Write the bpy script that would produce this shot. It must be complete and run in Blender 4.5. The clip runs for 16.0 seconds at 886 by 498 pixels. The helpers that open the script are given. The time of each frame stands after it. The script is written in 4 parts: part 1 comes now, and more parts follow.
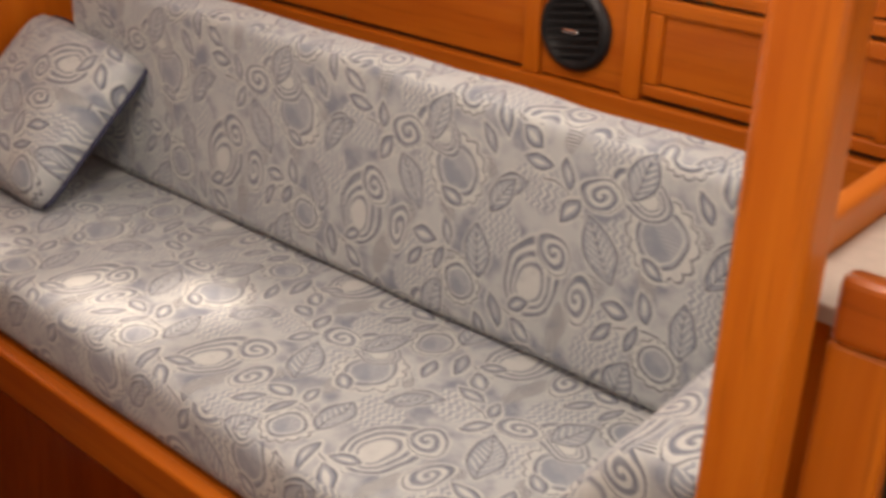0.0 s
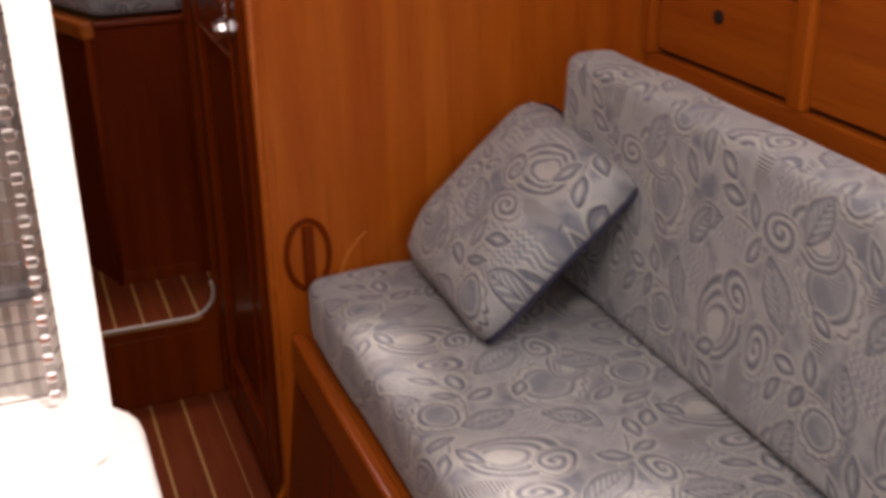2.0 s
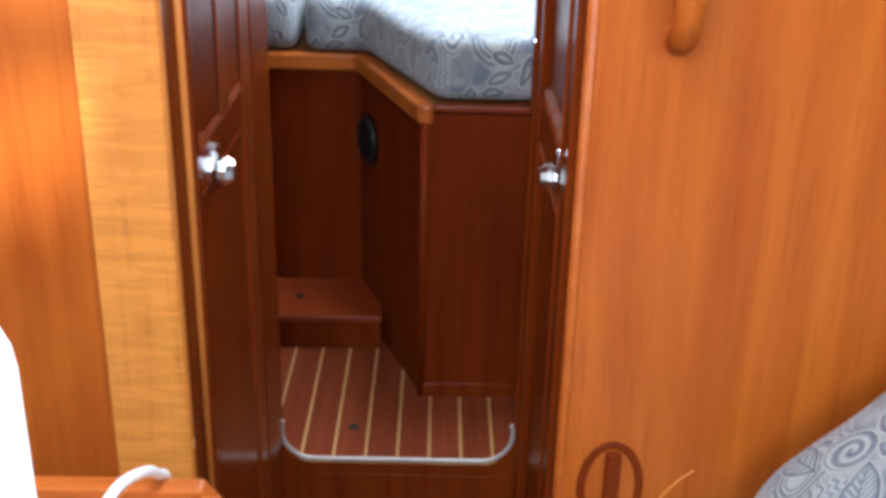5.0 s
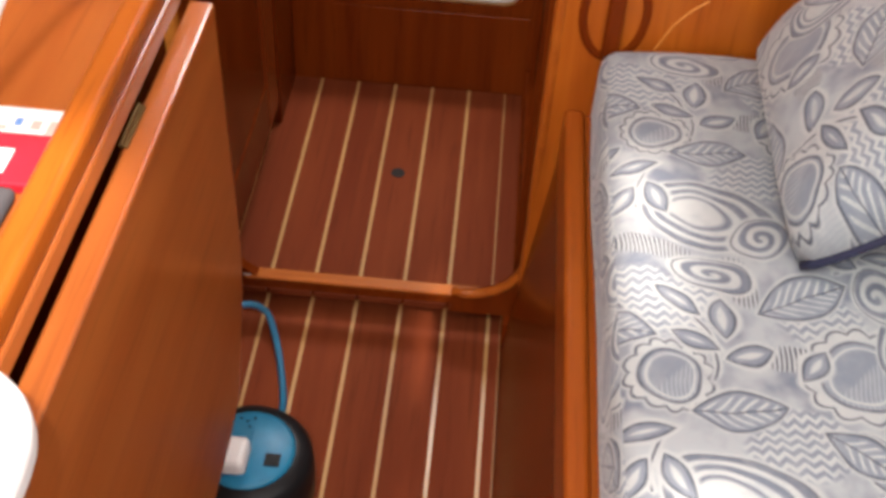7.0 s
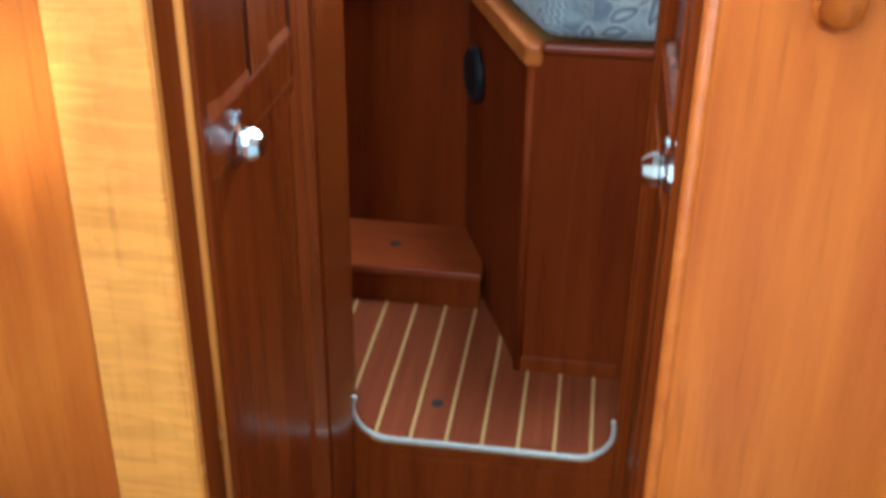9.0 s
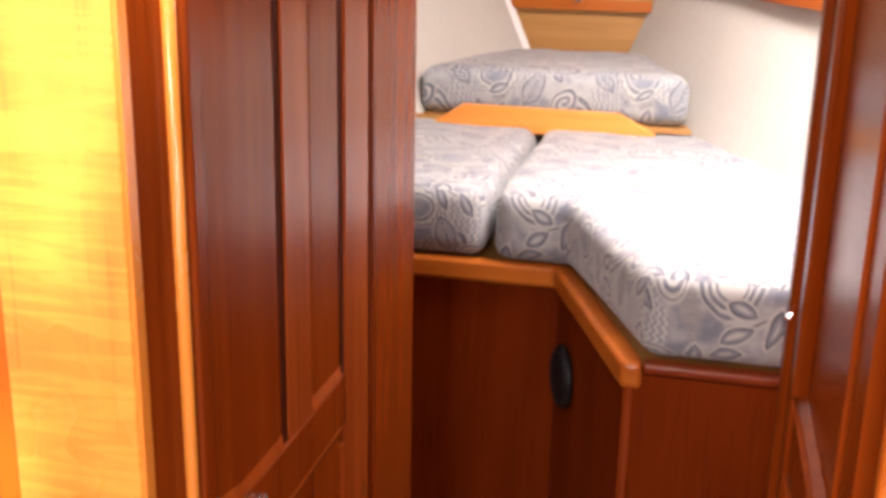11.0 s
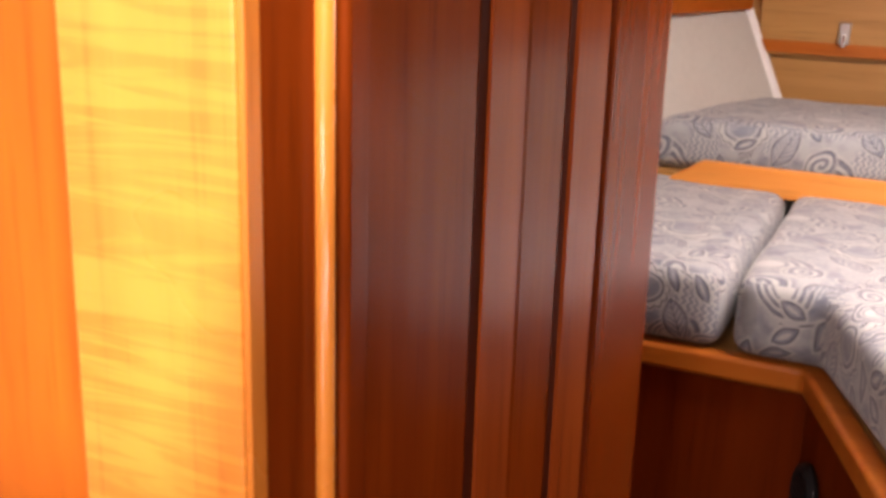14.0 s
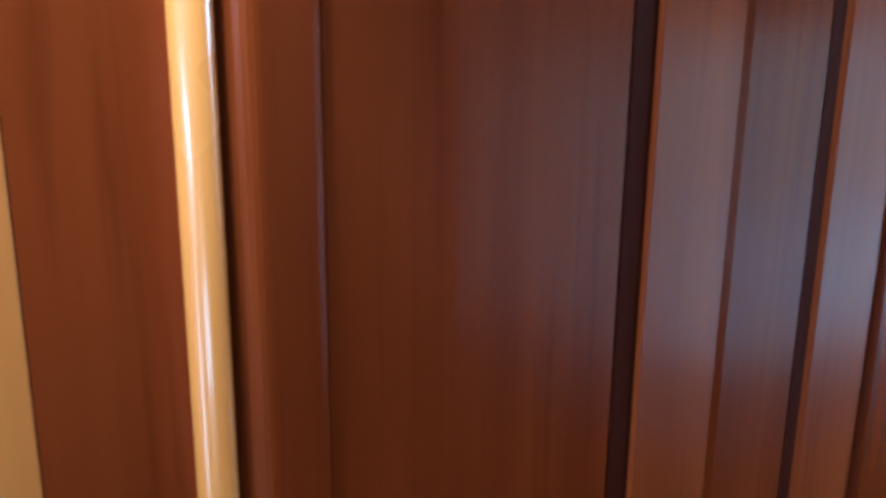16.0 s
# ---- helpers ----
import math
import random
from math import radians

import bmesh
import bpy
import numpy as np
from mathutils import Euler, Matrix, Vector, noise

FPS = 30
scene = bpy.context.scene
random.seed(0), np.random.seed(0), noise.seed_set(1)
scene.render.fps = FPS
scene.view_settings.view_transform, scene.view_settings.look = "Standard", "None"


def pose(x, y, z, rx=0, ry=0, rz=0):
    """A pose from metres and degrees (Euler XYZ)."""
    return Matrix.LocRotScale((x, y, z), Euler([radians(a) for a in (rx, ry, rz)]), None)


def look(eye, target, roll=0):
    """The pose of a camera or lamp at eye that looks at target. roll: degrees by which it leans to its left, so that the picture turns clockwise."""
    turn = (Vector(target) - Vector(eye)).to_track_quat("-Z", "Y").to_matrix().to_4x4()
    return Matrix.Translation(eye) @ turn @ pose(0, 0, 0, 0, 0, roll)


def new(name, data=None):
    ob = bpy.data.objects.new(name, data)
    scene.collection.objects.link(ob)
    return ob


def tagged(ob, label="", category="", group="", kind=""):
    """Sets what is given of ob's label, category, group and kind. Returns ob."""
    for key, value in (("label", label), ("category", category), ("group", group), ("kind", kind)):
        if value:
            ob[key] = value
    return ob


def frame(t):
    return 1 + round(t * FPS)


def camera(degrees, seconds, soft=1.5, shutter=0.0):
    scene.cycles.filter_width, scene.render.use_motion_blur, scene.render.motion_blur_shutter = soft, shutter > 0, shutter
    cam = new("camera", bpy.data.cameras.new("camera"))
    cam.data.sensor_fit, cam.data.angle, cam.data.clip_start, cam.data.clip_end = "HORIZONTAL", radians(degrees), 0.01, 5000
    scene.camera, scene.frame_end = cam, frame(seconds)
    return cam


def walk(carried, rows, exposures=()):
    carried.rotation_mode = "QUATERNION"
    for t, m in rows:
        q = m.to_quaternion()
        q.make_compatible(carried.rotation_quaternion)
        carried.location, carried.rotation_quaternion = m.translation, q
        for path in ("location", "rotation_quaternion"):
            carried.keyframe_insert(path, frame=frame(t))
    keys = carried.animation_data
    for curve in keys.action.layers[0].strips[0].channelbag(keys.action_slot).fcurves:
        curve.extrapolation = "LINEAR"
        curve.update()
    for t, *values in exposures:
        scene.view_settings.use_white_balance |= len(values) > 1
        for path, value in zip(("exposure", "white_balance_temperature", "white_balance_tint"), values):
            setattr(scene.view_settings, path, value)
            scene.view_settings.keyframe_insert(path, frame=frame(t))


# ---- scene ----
EXPOSURES = ((0, 0.18, 7800, 23), (0.6, 0.52, 7500, 20), (1.0, 0.50, 7300, 20), (1.7, -0.12, 7300, 27), (2.5, -0.48, 7000, 33), (3.2, -0.48, 7100, 37), (5.3, 1.32, 5000, 3), (6.2, 1.6, 5900, 9), (6.6, 1.15, 6200, 12), (7.0, 0.85, 6400, 16), (7.5, 0.60, 6400, 19), (8.5, 1.30, 5000, 0), (9.0, 1.45, 4400, -16), (9.7, 1.92, 5800, 8), (11.8, 1.0, 7100, 30), (13.5, 0.70, 7200, 34), (14.5, 0.95, 7500, 31), (15.0, 0.9, 7700, 29), (15.5, 0.70, 7900, 26), (16.0, 0.72, 3700, -12))
cam = camera(43.37, 16.0, soft=3.8, shutter=0.4)

# seconds, eye x y z, heading (left of forward), pitch, lean
PATH = (
    (0.0, -0.605, -2.058, 1.362, -48.79, -26.00, 1.28),
    (0.5, -0.504, -1.978, 1.324, -41.59, -25.99, 1.25),
    (1.0, -0.423, -1.886, 1.327, -34.02, -26.02, 0.57),
    (1.5, -0.337, -1.786, 1.332, -26.26, -25.53, -0.75),
    (2.0, -0.301, -1.660, 1.314, -21.21, -23.38, -0.91),
    (2.5, -0.261, -1.541, 1.309, -16.66, -20.88, 0.08),
    (3.0, -0.211, -1.424, 1.346, -12.71, -20.20, 1.32),
    (3.2, -0.213, -1.367, 1.356, -12.31, -19.74, 1.11),
    (5.3, -0.101, -1.152, 1.390, 1.50, -24.05, 1.61),
    (5.5, -0.087, -1.143, 1.381, 2.50, -25.01, 1.76),
    (6.0, -0.049, -1.119, 1.305, 3.69, -34.37, 1.65),
    (6.5, -0.048, -1.126, 1.281, 1.90, -44.25, 3.62),
    (7.0, -0.040, -1.113, 1.270, 1.88, -44.59, 3.82),
    (7.5, -0.050, -1.050, 1.281, 2.32, -41.70, 3.46),
    (8.0, -0.052, -0.969, 1.327, 4.48, -37.03, 1.78),
    (8.5, -0.068, -0.908, 1.342, 5.27, -32.70, 1.48),
    (9.0, -0.046, -0.854, 1.377, 7.98, -28.61, 0.65),
    (9.5, -0.043, -0.819, 1.400, 9.58, -24.51, 0.30),
    (9.7, -0.035, -0.807, 1.405, 10.25, -23.14, -0.01),
    (11.8, -0.123, -0.513, 1.431, 15.54, -16.08, 2.45),
    (12.0, -0.128, -0.515, 1.449, 16.69, -16.44, 2.42),
    (12.5, -0.125, -0.452, 1.459, 20.64, -16.29, 1.19),
    (13.0, -0.133, -0.424, 1.452, 22.96, -14.95, 0.48),
    (13.5, -0.141, -0.424, 1.451, 23.08, -15.32, 0.65),
    (14.0, -0.159, -0.368, 1.439, 24.48, -16.45, 1.73),
    (14.5, -0.175, -0.233, 1.411, 28.65, -16.41, 1.01),
    (15.0, -0.204, -0.149, 1.407, 32.95, -16.72, 0.54),
    (15.5, -0.229, -0.107, 1.403, 36.09, -17.82, 0.24),
    (16.0, -0.229, -0.091, 1.400, 39.90, -18.14, 0.57),
)


def aim(row):
    t, x, y, z, h, p, r = row
    h, p = radians(h), radians(p)
    way = (-math.sin(h) * math.cos(p), math.cos(h) * math.cos(p), math.sin(p))
    return t, look((x, y, z), (x + way[0], y + way[1], z + way[2]), r)


walk(cam, [aim(r) for r in PATH], exposures=EXPOSURES)

# ---- world and light ----
SUN_DIR = Vector((-0.30, 0.60, -1.0)).normalized()
world = bpy.data.worlds.new("sky")
scene.world = world
world.use_nodes = True
wn = world.node_tree.nodes
sky = wn.new("ShaderNodeTexSky")
sky.sky_type = "NISHITA"
sky.sun_disc = False
sky.sun_elevation = radians(56)
sky.sun_rotation = radians(153)
wn["Background"].inputs["Strength"].default_value = 0.08
world.node_tree.links.new(sky.outputs["Color"], wn["Background"].inputs["Color"])

sun = new("sun", bpy.data.lights.new("sun", "SUN"))
sun.data.energy, sun.data.angle, sun.data.color = 5.0, radians(2.8), (1.0, 0.93, 0.82)
sun.rotation_mode = "QUATERNION"
sun.rotation_quaternion = SUN_DIR.to_track_quat("-Z", "Y")


def sky_lamp(name, eye, target, w, h, watts, colour=(1.0, 0.965, 0.90)):
    lamp = new(name, bpy.data.lights.new(name, "AREA"))
    lamp.data.shape, lamp.data.size, lamp.data.size_y = "RECTANGLE", w, h
    lamp.data.energy, lamp.data.color = watts, colour
    lamp.matrix_world = look(eye, target)
    return lamp


sky_lamp("hatch_light", (-0.26, -1.50, 1.975), (-0.26, -1.499, 0.0), 0.68, 0.48, 15.5)
# added fill for the pale board, under a hole cut for its sun patch
sky_lamp("bulkhead_fill_light", (-0.31, -0.40, 1.975), (-0.31, -0.399, 0.0), 0.17, 0.23, 3.6)
sky_lamp("companionway_light", (-0.2, -3.17, 1.45), (-0.2, 0.0, 0.8), 0.58, 0.85, 11.5)
sky_lamp("fore_hatch_light", (0.06, 1.15, 1.822), (0.06, 1.151, 0.0), 0.46, 0.44, 13.5)
# added fill from starboard to brighten the table leaf
sky_lamp("starboard_fill_light", (0.742, -1.10, 1.60), (-0.4, -0.75, 0.7), 0.86, 0.24, 6.4)
# added side fill for the saloon, its source out of view
sky_lamp("port_fill_light", (-1.175, -1.6, 1.72), (0.4, -0.9, 0.7), 0.68, 0.26, 5.2)

# ---- materials ----


def nodes_of(name):
    m = bpy.data.materials.new(name)
    m.use_nodes = True
    nt = m.node_tree
    return m, nt, nt.nodes["Principled BSDF"]


def link(nt, a, b):
    nt.links.new(a, b)


def math_node(nt, op, a, b=None, c=None, clamp=False):
    n = nt.nodes.new("ShaderNodeMath")
    n.operation = op
    n.use_clamp = clamp
    for i, v in enumerate((a, b, c)):
        if v is None:
            continue
        if isinstance(v, (int, float)):
            n.inputs[i].default_value = v
        else:
            link(nt, v, n.inputs[i])
    return n.outputs[0]


def smooth(nt, v, lo, hi):
    n = nt.nodes.new("ShaderNodeMapRange")
    n.interpolation_type = "SMOOTHSTEP"
    link(nt, v, n.inputs[0])
    n.inputs[1].default_value, n.inputs[2].default_value = lo, hi
    return n.outputs[0]


def mix_colour(nt, f, a, b, kind="MIX"):
    n = nt.nodes.new("ShaderNodeMix")
    n.data_type, n.blend_type = "RGBA", kind
    for v, i in ((f, 0), (a, 6), (b, 7)):
        if isinstance(v, (int, float)):
            n.inputs[i].default_value = v
        elif isinstance(v, tuple):
            n.inputs[i].default_value = (*v, 1)
        else:
            link(nt, v, n.inputs[i])
    return n.outputs[2]


def noise_node(nt, vec, scale, detail=4.0, rough=0.55, distort=0.0):
    n = nt.nodes.new("ShaderNodeTexNoise")
    n.inputs["Scale"].default_value, n.inputs["Detail"].default_value = scale, detail
    n.inputs["Roughness"].default_value, n.inputs["Distortion"].default_value = rough, distort
    if vec is not None:
        link(nt, vec, n.inputs["Vector"])
    return n.outputs["Fac"]


def coords(nt, kind="Object", scale=(1, 1, 1), rot=(0, 0, 0)):
    tc = nt.nodes.new("ShaderNodeTexCoord")
    mp = nt.nodes.new("ShaderNodeMapping")
    mp.inputs["Scale"].default_value = scale
    mp.inputs["Rotation"].default_value = rot
    link(nt, tc.outputs[kind], mp.inputs["Vector"])
    return mp.outputs["Vector"]


def bump(nt, bsdf, height, strength, distance=0.002):
    b = nt.nodes.new("ShaderNodeBump")
    b.inputs["Strength"].default_value, b.inputs["Distance"].default_value = strength, distance
    link(nt, height, b.inputs["Height"])
    link(nt, b.outputs["Normal"], bsdf.inputs["Normal"])


def wood(name, dark, light, axis="z", rough=0.3, coat=0.35, figure=0.0, vary=0.0, gloss=0.35):
    """Varnished timber: long grain, pores and slow tone change; figure adds cross ripple."""
    m, nt, b = nodes_of(name)
    long = {"x": (1.2, 26, 26), "y": (26, 1.2, 26), "z": (26, 26, 1.2)}[axis]
    fine = tuple(5 * k for k in long)
    broad = tuple(k * 0.13 if k > 5 else 0.7 for k in long)
    g1 = noise_node(nt, coords(nt, scale=long), 1.0, 5, 0.6, 0.6)
    g2 = noise_node(nt, coords(nt, scale=fine), 1.0, 3, 0.6)
    g3 = noise_node(nt, coords(nt, scale=broad), 1.0, 4, 0.55, 2.4)
    f = math_node(nt, "ADD", math_node(nt, "MULTIPLY", g1, 0.5), math_node(nt, "MULTIPLY", g3, 0.5))
    f = smooth(nt, f, 0.27, 0.74)
    col = mix_colour(nt, f, dark, light)
    pores = smooth(nt, g2, 0.30, 0.46)
    col = mix_colour(nt, math_node(nt, "MULTIPLY_ADD", pores, -0.30, 0.30), col, tuple(k * 0.45 for k in dark))
    if figure:
        rip = noise_node(nt, coords(nt, scale=(7, 7, 75)), 1.0, 3, 0.55, 1.2)
        col = mix_colour(nt, math_node(nt, "MULTIPLY", smooth(nt, rip, 0.42, 0.62), figure), col, tuple(min(1, k * 1.5) for k in light))
    if vary:
        oi = nt.nodes.new("ShaderNodeObjectInfo")
        hs = nt.nodes.new("ShaderNodeHueSaturation")
        link(nt, math_node(nt, "MULTIPLY_ADD", oi.outputs["Random"], vary, 1 - vary / 2), hs.inputs["Value"])
        link(nt, col, hs.inputs["Color"])
        col = hs.outputs["Color"]
    link(nt, col, b.inputs["Base Color"])
    smear = noise_node(nt, coords(nt, scale=(6, 6, 6)), 1.0, 3)
    link(nt, math_node(nt, "MULTIPLY_ADD", smear, 0.16, rough - 0.08), b.inputs["Roughness"])
    b.inputs["Coat Weight"].default_value, b.inputs["Coat Roughness"].default_value = coat, 0.12
    b.inputs["Specular IOR Level"].default_value = gloss
    bump(nt, b, math_node(nt, "ADD", math_node(nt, "MULTIPLY", g2, 0.5), g1), 0.12, 0.0008)
    return m


def fabric(name, ground, mid, pale, dark):
    """Woven jacquard that repeats: ringed flowers, spirals, veined leaves, scalloped blooms, sprigs and zigzag patches."""
    m, nt, b = nodes_of(name)
    uv = coords(nt, "UV")
    warp = nt.nodes.new("ShaderNodeTexNoise")
    warp.inputs["Scale"].default_value, warp.inputs["Detail"].default_value = 16.0, 1.0
    link(nt, uv, warp.inputs["Vector"])
    off = nt.nodes.new("ShaderNodeVectorMath")
    off.operation = "MULTIPLY_ADD"
    link(nt, warp.outputs["Color"], off.inputs[0])
    off.inputs[1].default_value = (0.020, 0.020, 0)
    link(nt, uv, off.inputs[2])
    p = off.outputs[0]
    axes = nt.nodes.new("ShaderNodeSeparateXYZ")
    link(nt, p, axes.inputs[0])
    along = math_node(nt, "SUBTRACT", axes.outputs[0], 0.010)
    across = math_node(nt, "SUBTRACT", axes.outputs[1], 0.220)
    REPEAT, WIDTH = 0.325, 0.28

    def local(x, y, turn=0.0):
        """Place in a motif's own axes, the nearest repeat of it."""
        c = nt.nodes.new("ShaderNodeCombineXYZ")
        link(nt, math_node(nt, "WRAP", math_node(nt, "SUBTRACT", across, x), WIDTH / 2, -WIDTH / 2), c.inputs[0])
        link(nt, math_node(nt, "WRAP", math_node(nt, "SUBTRACT", along, y), REPEAT / 2, -REPEAT / 2), c.inputs[1])
        r = nt.nodes.new("ShaderNodeVectorRotate")
        r.rotation_type = "Z_AXIS"
        r.inputs["Angle"].default_value = -radians(turn)
        link(nt, c.outputs[0], r.inputs["Vector"])
        o = nt.nodes.new("ShaderNodeSeparateXYZ")
        link(nt, r.outputs[0], o.inputs[0])
        return o.outputs[0], o.outputs[1]

    def length(x, y):
        return math_node(nt, "SQRT", math_node(nt, "ADD", math_node(nt, "MULTIPLY", x, x), math_node(nt, "MULTIPLY", y, y)))

    def both(a, c):
        return math_node(nt, "MULTIPLY", a, c)

    def less(v, hi, edge):
        return math_node(nt, "SUBTRACT", 1.0, smooth(nt, v, hi - edge, hi + edge))

    def band(v, at, half, edge):
        return less(math_node(nt, "ABSOLUTE", math_node(nt, "SUBTRACT", v, at)), half, edge)

    def lens(u, w, ln, wd):
        """Pointed oval: below zero inside."""
        q = math_node(nt, "DIVIDE", u, ln)
        return math_node(nt, "SUBTRACT", math_node(nt, "ABSOLUTE", w), math_node(nt, "MULTIPLY", math_node(nt, "SUBTRACT", 1.0, math_node(nt, "MULTIPLY", q, q)), wd))

    def nearest(fields):
        best = fields[0]
        for f in fields[1:]:
            best = math_node(nt, "MINIMUM", best, f)
        return best

    # ground: lavender grey and cream drifting into each other, ribbed weft
    fine = nt.nodes.new("ShaderNodeSeparateXYZ")
    link(nt, uv, fine.inputs[0])
    tone = smooth(nt, noise_node(nt, p, 15.0, 3), 0.36, 0.58)
    col = mix_colour(nt, tone, ground, mix_colour(nt, 0.62, mid, pale))

    # zigzag patches and hatched patches
    def patch(spots):
        return nearest([length(math_node(nt, "DIVIDE", a[0], rx), math_node(nt, "DIVIDE", a[1], ry)) for a, rx, ry in [(local(x, y, t), rx, ry) for x, y, t, rx, ry in spots]])

    zig = math_node(nt, "ABSOLUTE", math_node(nt, "SUBTRACT", math_node(nt, "FRACT", math_node(nt, "MULTIPLY", across, 78.0)), 0.5))
    steps = math_node(nt, "SINE", math_node(nt, "MULTIPLY", math_node(nt, "ADD", math_node(nt, "MULTIPLY", zig, 0.012), along), 610.0))
    where = patch(((0.110, -0.075, 0, 0.034, 0.024), (0.238, -0.240, 20, 0.046, 0.036), (0.140, -0.425, 10, 0.050, 0.034), (0.318, -0.300, 60, 0.040, 0.030), (0.275, -0.105, 0, 0.038, 0.030)))
    col = mix_colour(nt, less(where, 1.0, 0.12), col, mix_colour(nt, smooth(nt, steps, -0.45, 0.45), mix_colour(nt, 0.5, mid, ground), pale))
    bars = math_node(nt, "SINE", math_node(nt, "MULTIPLY", across, 1500.0))
    where = patch(((0.128, -0.348, -8, 0.040, 0.013), (0.205, -0.060, 20, 0.016, 0.030), (0.320, -0.205, 80, 0.026, 0.016), (0.245, -0.475, 10, 0.024, 0.014)))
    col = mix_colour(nt, less(where, 1.0, 0.15), col, mix_colour(nt, smooth(nt, bars, -0.4, 0.5), dark, pale))

    # scalloped blooms
    for x, y, rad in ((0.140, -0.178, 0.030), (0.303, -0.487, 0.042)):
        u, w = local(x, y)
        r = length(u, w)
        ang = math_node(nt, "ARCTAN2", w, u)
        lobes = math_node(nt, "ABSOLUTE", math_node(nt, "SINE", math_node(nt, "MULTIPLY", ang, 7.0)))
        q = math_node(nt, "SUBTRACT", r, math_node(nt, "MULTIPLY", lobes, rad * 0.16))
        col = mix_colour(nt, less(q, rad * 1.22, 0.003), col, pale)
        col = mix_colour(nt, band(q, rad * 1.08, 0.0014, 0.0010), col, dark)
        heart = mix_colour(nt, both(smooth(nt, bars, -0.3, 0.6), smooth(nt, math_node(nt, "SUBTRACT", u, w), -0.004, 0.004)), mix_colour(nt, 0.55, ground, mid), mix_colour(nt, 0.4, mid, pale))
        col = mix_colour(nt, less(r, rad * 0.90, 0.0015), col, heart)
        col = mix_colour(nt, band(r, rad * 0.86, 0.0013, 0.0010), col, dark)
        col = mix_colour(nt, band(r, rad * 0.70, 0.0014, 0.0012), col, pale)

    # ringed ovals, the rings drawn out to one side
    for x, y, turn, rx, ry in ((0.170, -0.297, -14, 0.064, 0.047), (0.345, -0.140, 70, 0.046, 0.032)):
        u, w = local(x, y, turn)
        w = math_node(nt, "MULTIPLY", w, rx / ry)
        r = length(u, w)
        shifted = math_node(nt, "SUBTRACT", r, math_node(nt, "MULTIPLY", u, 0.30))
        q = math_node(nt, "DIVIDE", shifted, rx)
        rings = smooth(nt, math_node(nt, "SINE", math_node(nt, "MULTIPLY", q, 29.0)), -0.5, 0.7)
        inner = mix_colour(nt, rings, mix_colour(nt, 0.3, ground, dark), pale)
        inner = mix_colour(nt, less(q, 0.36, 0.04), inner, pale)
        col = mix_colour(nt, less(q, 0.95, 0.05), col, pale)
        col = mix_colour(nt, less(q, 0.89, 0.02), col, dark)
        col = mix_colour(nt, less(q, 0.86, 0.02), col, inner)

    # spirals
    for x, y, turn, rx, ry in ((0.233, -0.331, 30, 0.030, 0.026), (0.182, -0.379, -12, 0.036, 0.021), (0.335, -0.395, 100, 0.032, 0.022)):
        u, w = local(x, y, turn)
        w = math_node(nt, "MULTIPLY", w, rx / ry)
        r = length(u, w)
        wind = math_node(nt, "ADD", math_node(nt, "MULTIPLY", r, 12.566 / rx), math_node(nt, "ARCTAN2", w, u))
        inner = mix_colour(nt, smooth(nt, math_node(nt, "SINE", wind), -0.5, 0.5), mix_colour(nt, 0.25, ground, dark), pale)
        col = mix_colour(nt, less(r, rx * 1.16, 0.003), col, pale)
        col = mix_colour(nt, less(r, rx * 1.03, 0.0010), col, dark)
        col = mix_colour(nt, less(r, rx * 0.97, 0.0012), col, inner)

    # veined leaves
    for x, y, turn, ln, wd in ((0.195, -0.207, 8, 0.039, 0.019), (0.262, -0.402, 26, 0.046, 0.023), (0.092, -0.452, -18, 0.036, 0.020), (0.305, -0.255, 115, 0.034, 0.017), (0.290, -0.570, -35, 0.034, 0.016)):
        u, w = local(x, y, turn)
        e = lens(u, w, ln, wd)
        vein = math_node(nt, "SINE", math_node(nt, "MULTIPLY", math_node(nt, "SUBTRACT", u, math_node(nt, "MULTIPLY", math_node(nt, "ABSOLUTE", w), 1.2)), 560.0))
        inside = mix_colour(nt, both(smooth(nt, vein, 0.1, 0.7), less(e, -0.004, 0.002)), mix_colour(nt, 0.6, ground, mid), pale)
        inside = mix_colour(nt, less(math_node(nt, "ABSOLUTE", w), 0.0009, 0.0007), inside, dark)
        col = mix_colour(nt, less(e, 0.0042, 0.0025), col, pale)
        col = mix_colour(nt, less(e, 0.0016, 0.0010), col, dark)
        col = mix_colour(nt, less(e, -0.0012, 0.0010), col, inside)

    # sprigs: stems and shaded buds
    stems = []
    for x, y, turn, reach, bow in ((0.178, -0.137, 105, 0.040, 7.0), (0.122, -0.262, 70, 0.034, -8.0), (0.322, -0.345, 60, 0.034, 8.0)):
        u, w = local(x, y, turn)
        bent = math_node(nt, "ABSOLUTE", math_node(nt, "SUBTRACT", w, math_node(nt, "MULTIPLY", math_node(nt, "MULTIPLY", u, u), bow)))
        over = math_node(nt, "MAXIMUM", math_node(nt, "SUBTRACT", math_node(nt, "ABSOLUTE", u), reach), 0.0)
        stems.append(math_node(nt, "ADD", bent, over))
    stem = nearest(stems)
    col = mix_colour(nt, less(stem, 0.0042, 0.0022), col, pale)
    col = mix_colour(nt, less(stem, 0.0013, 0.0008), col, dark)
    buds = []
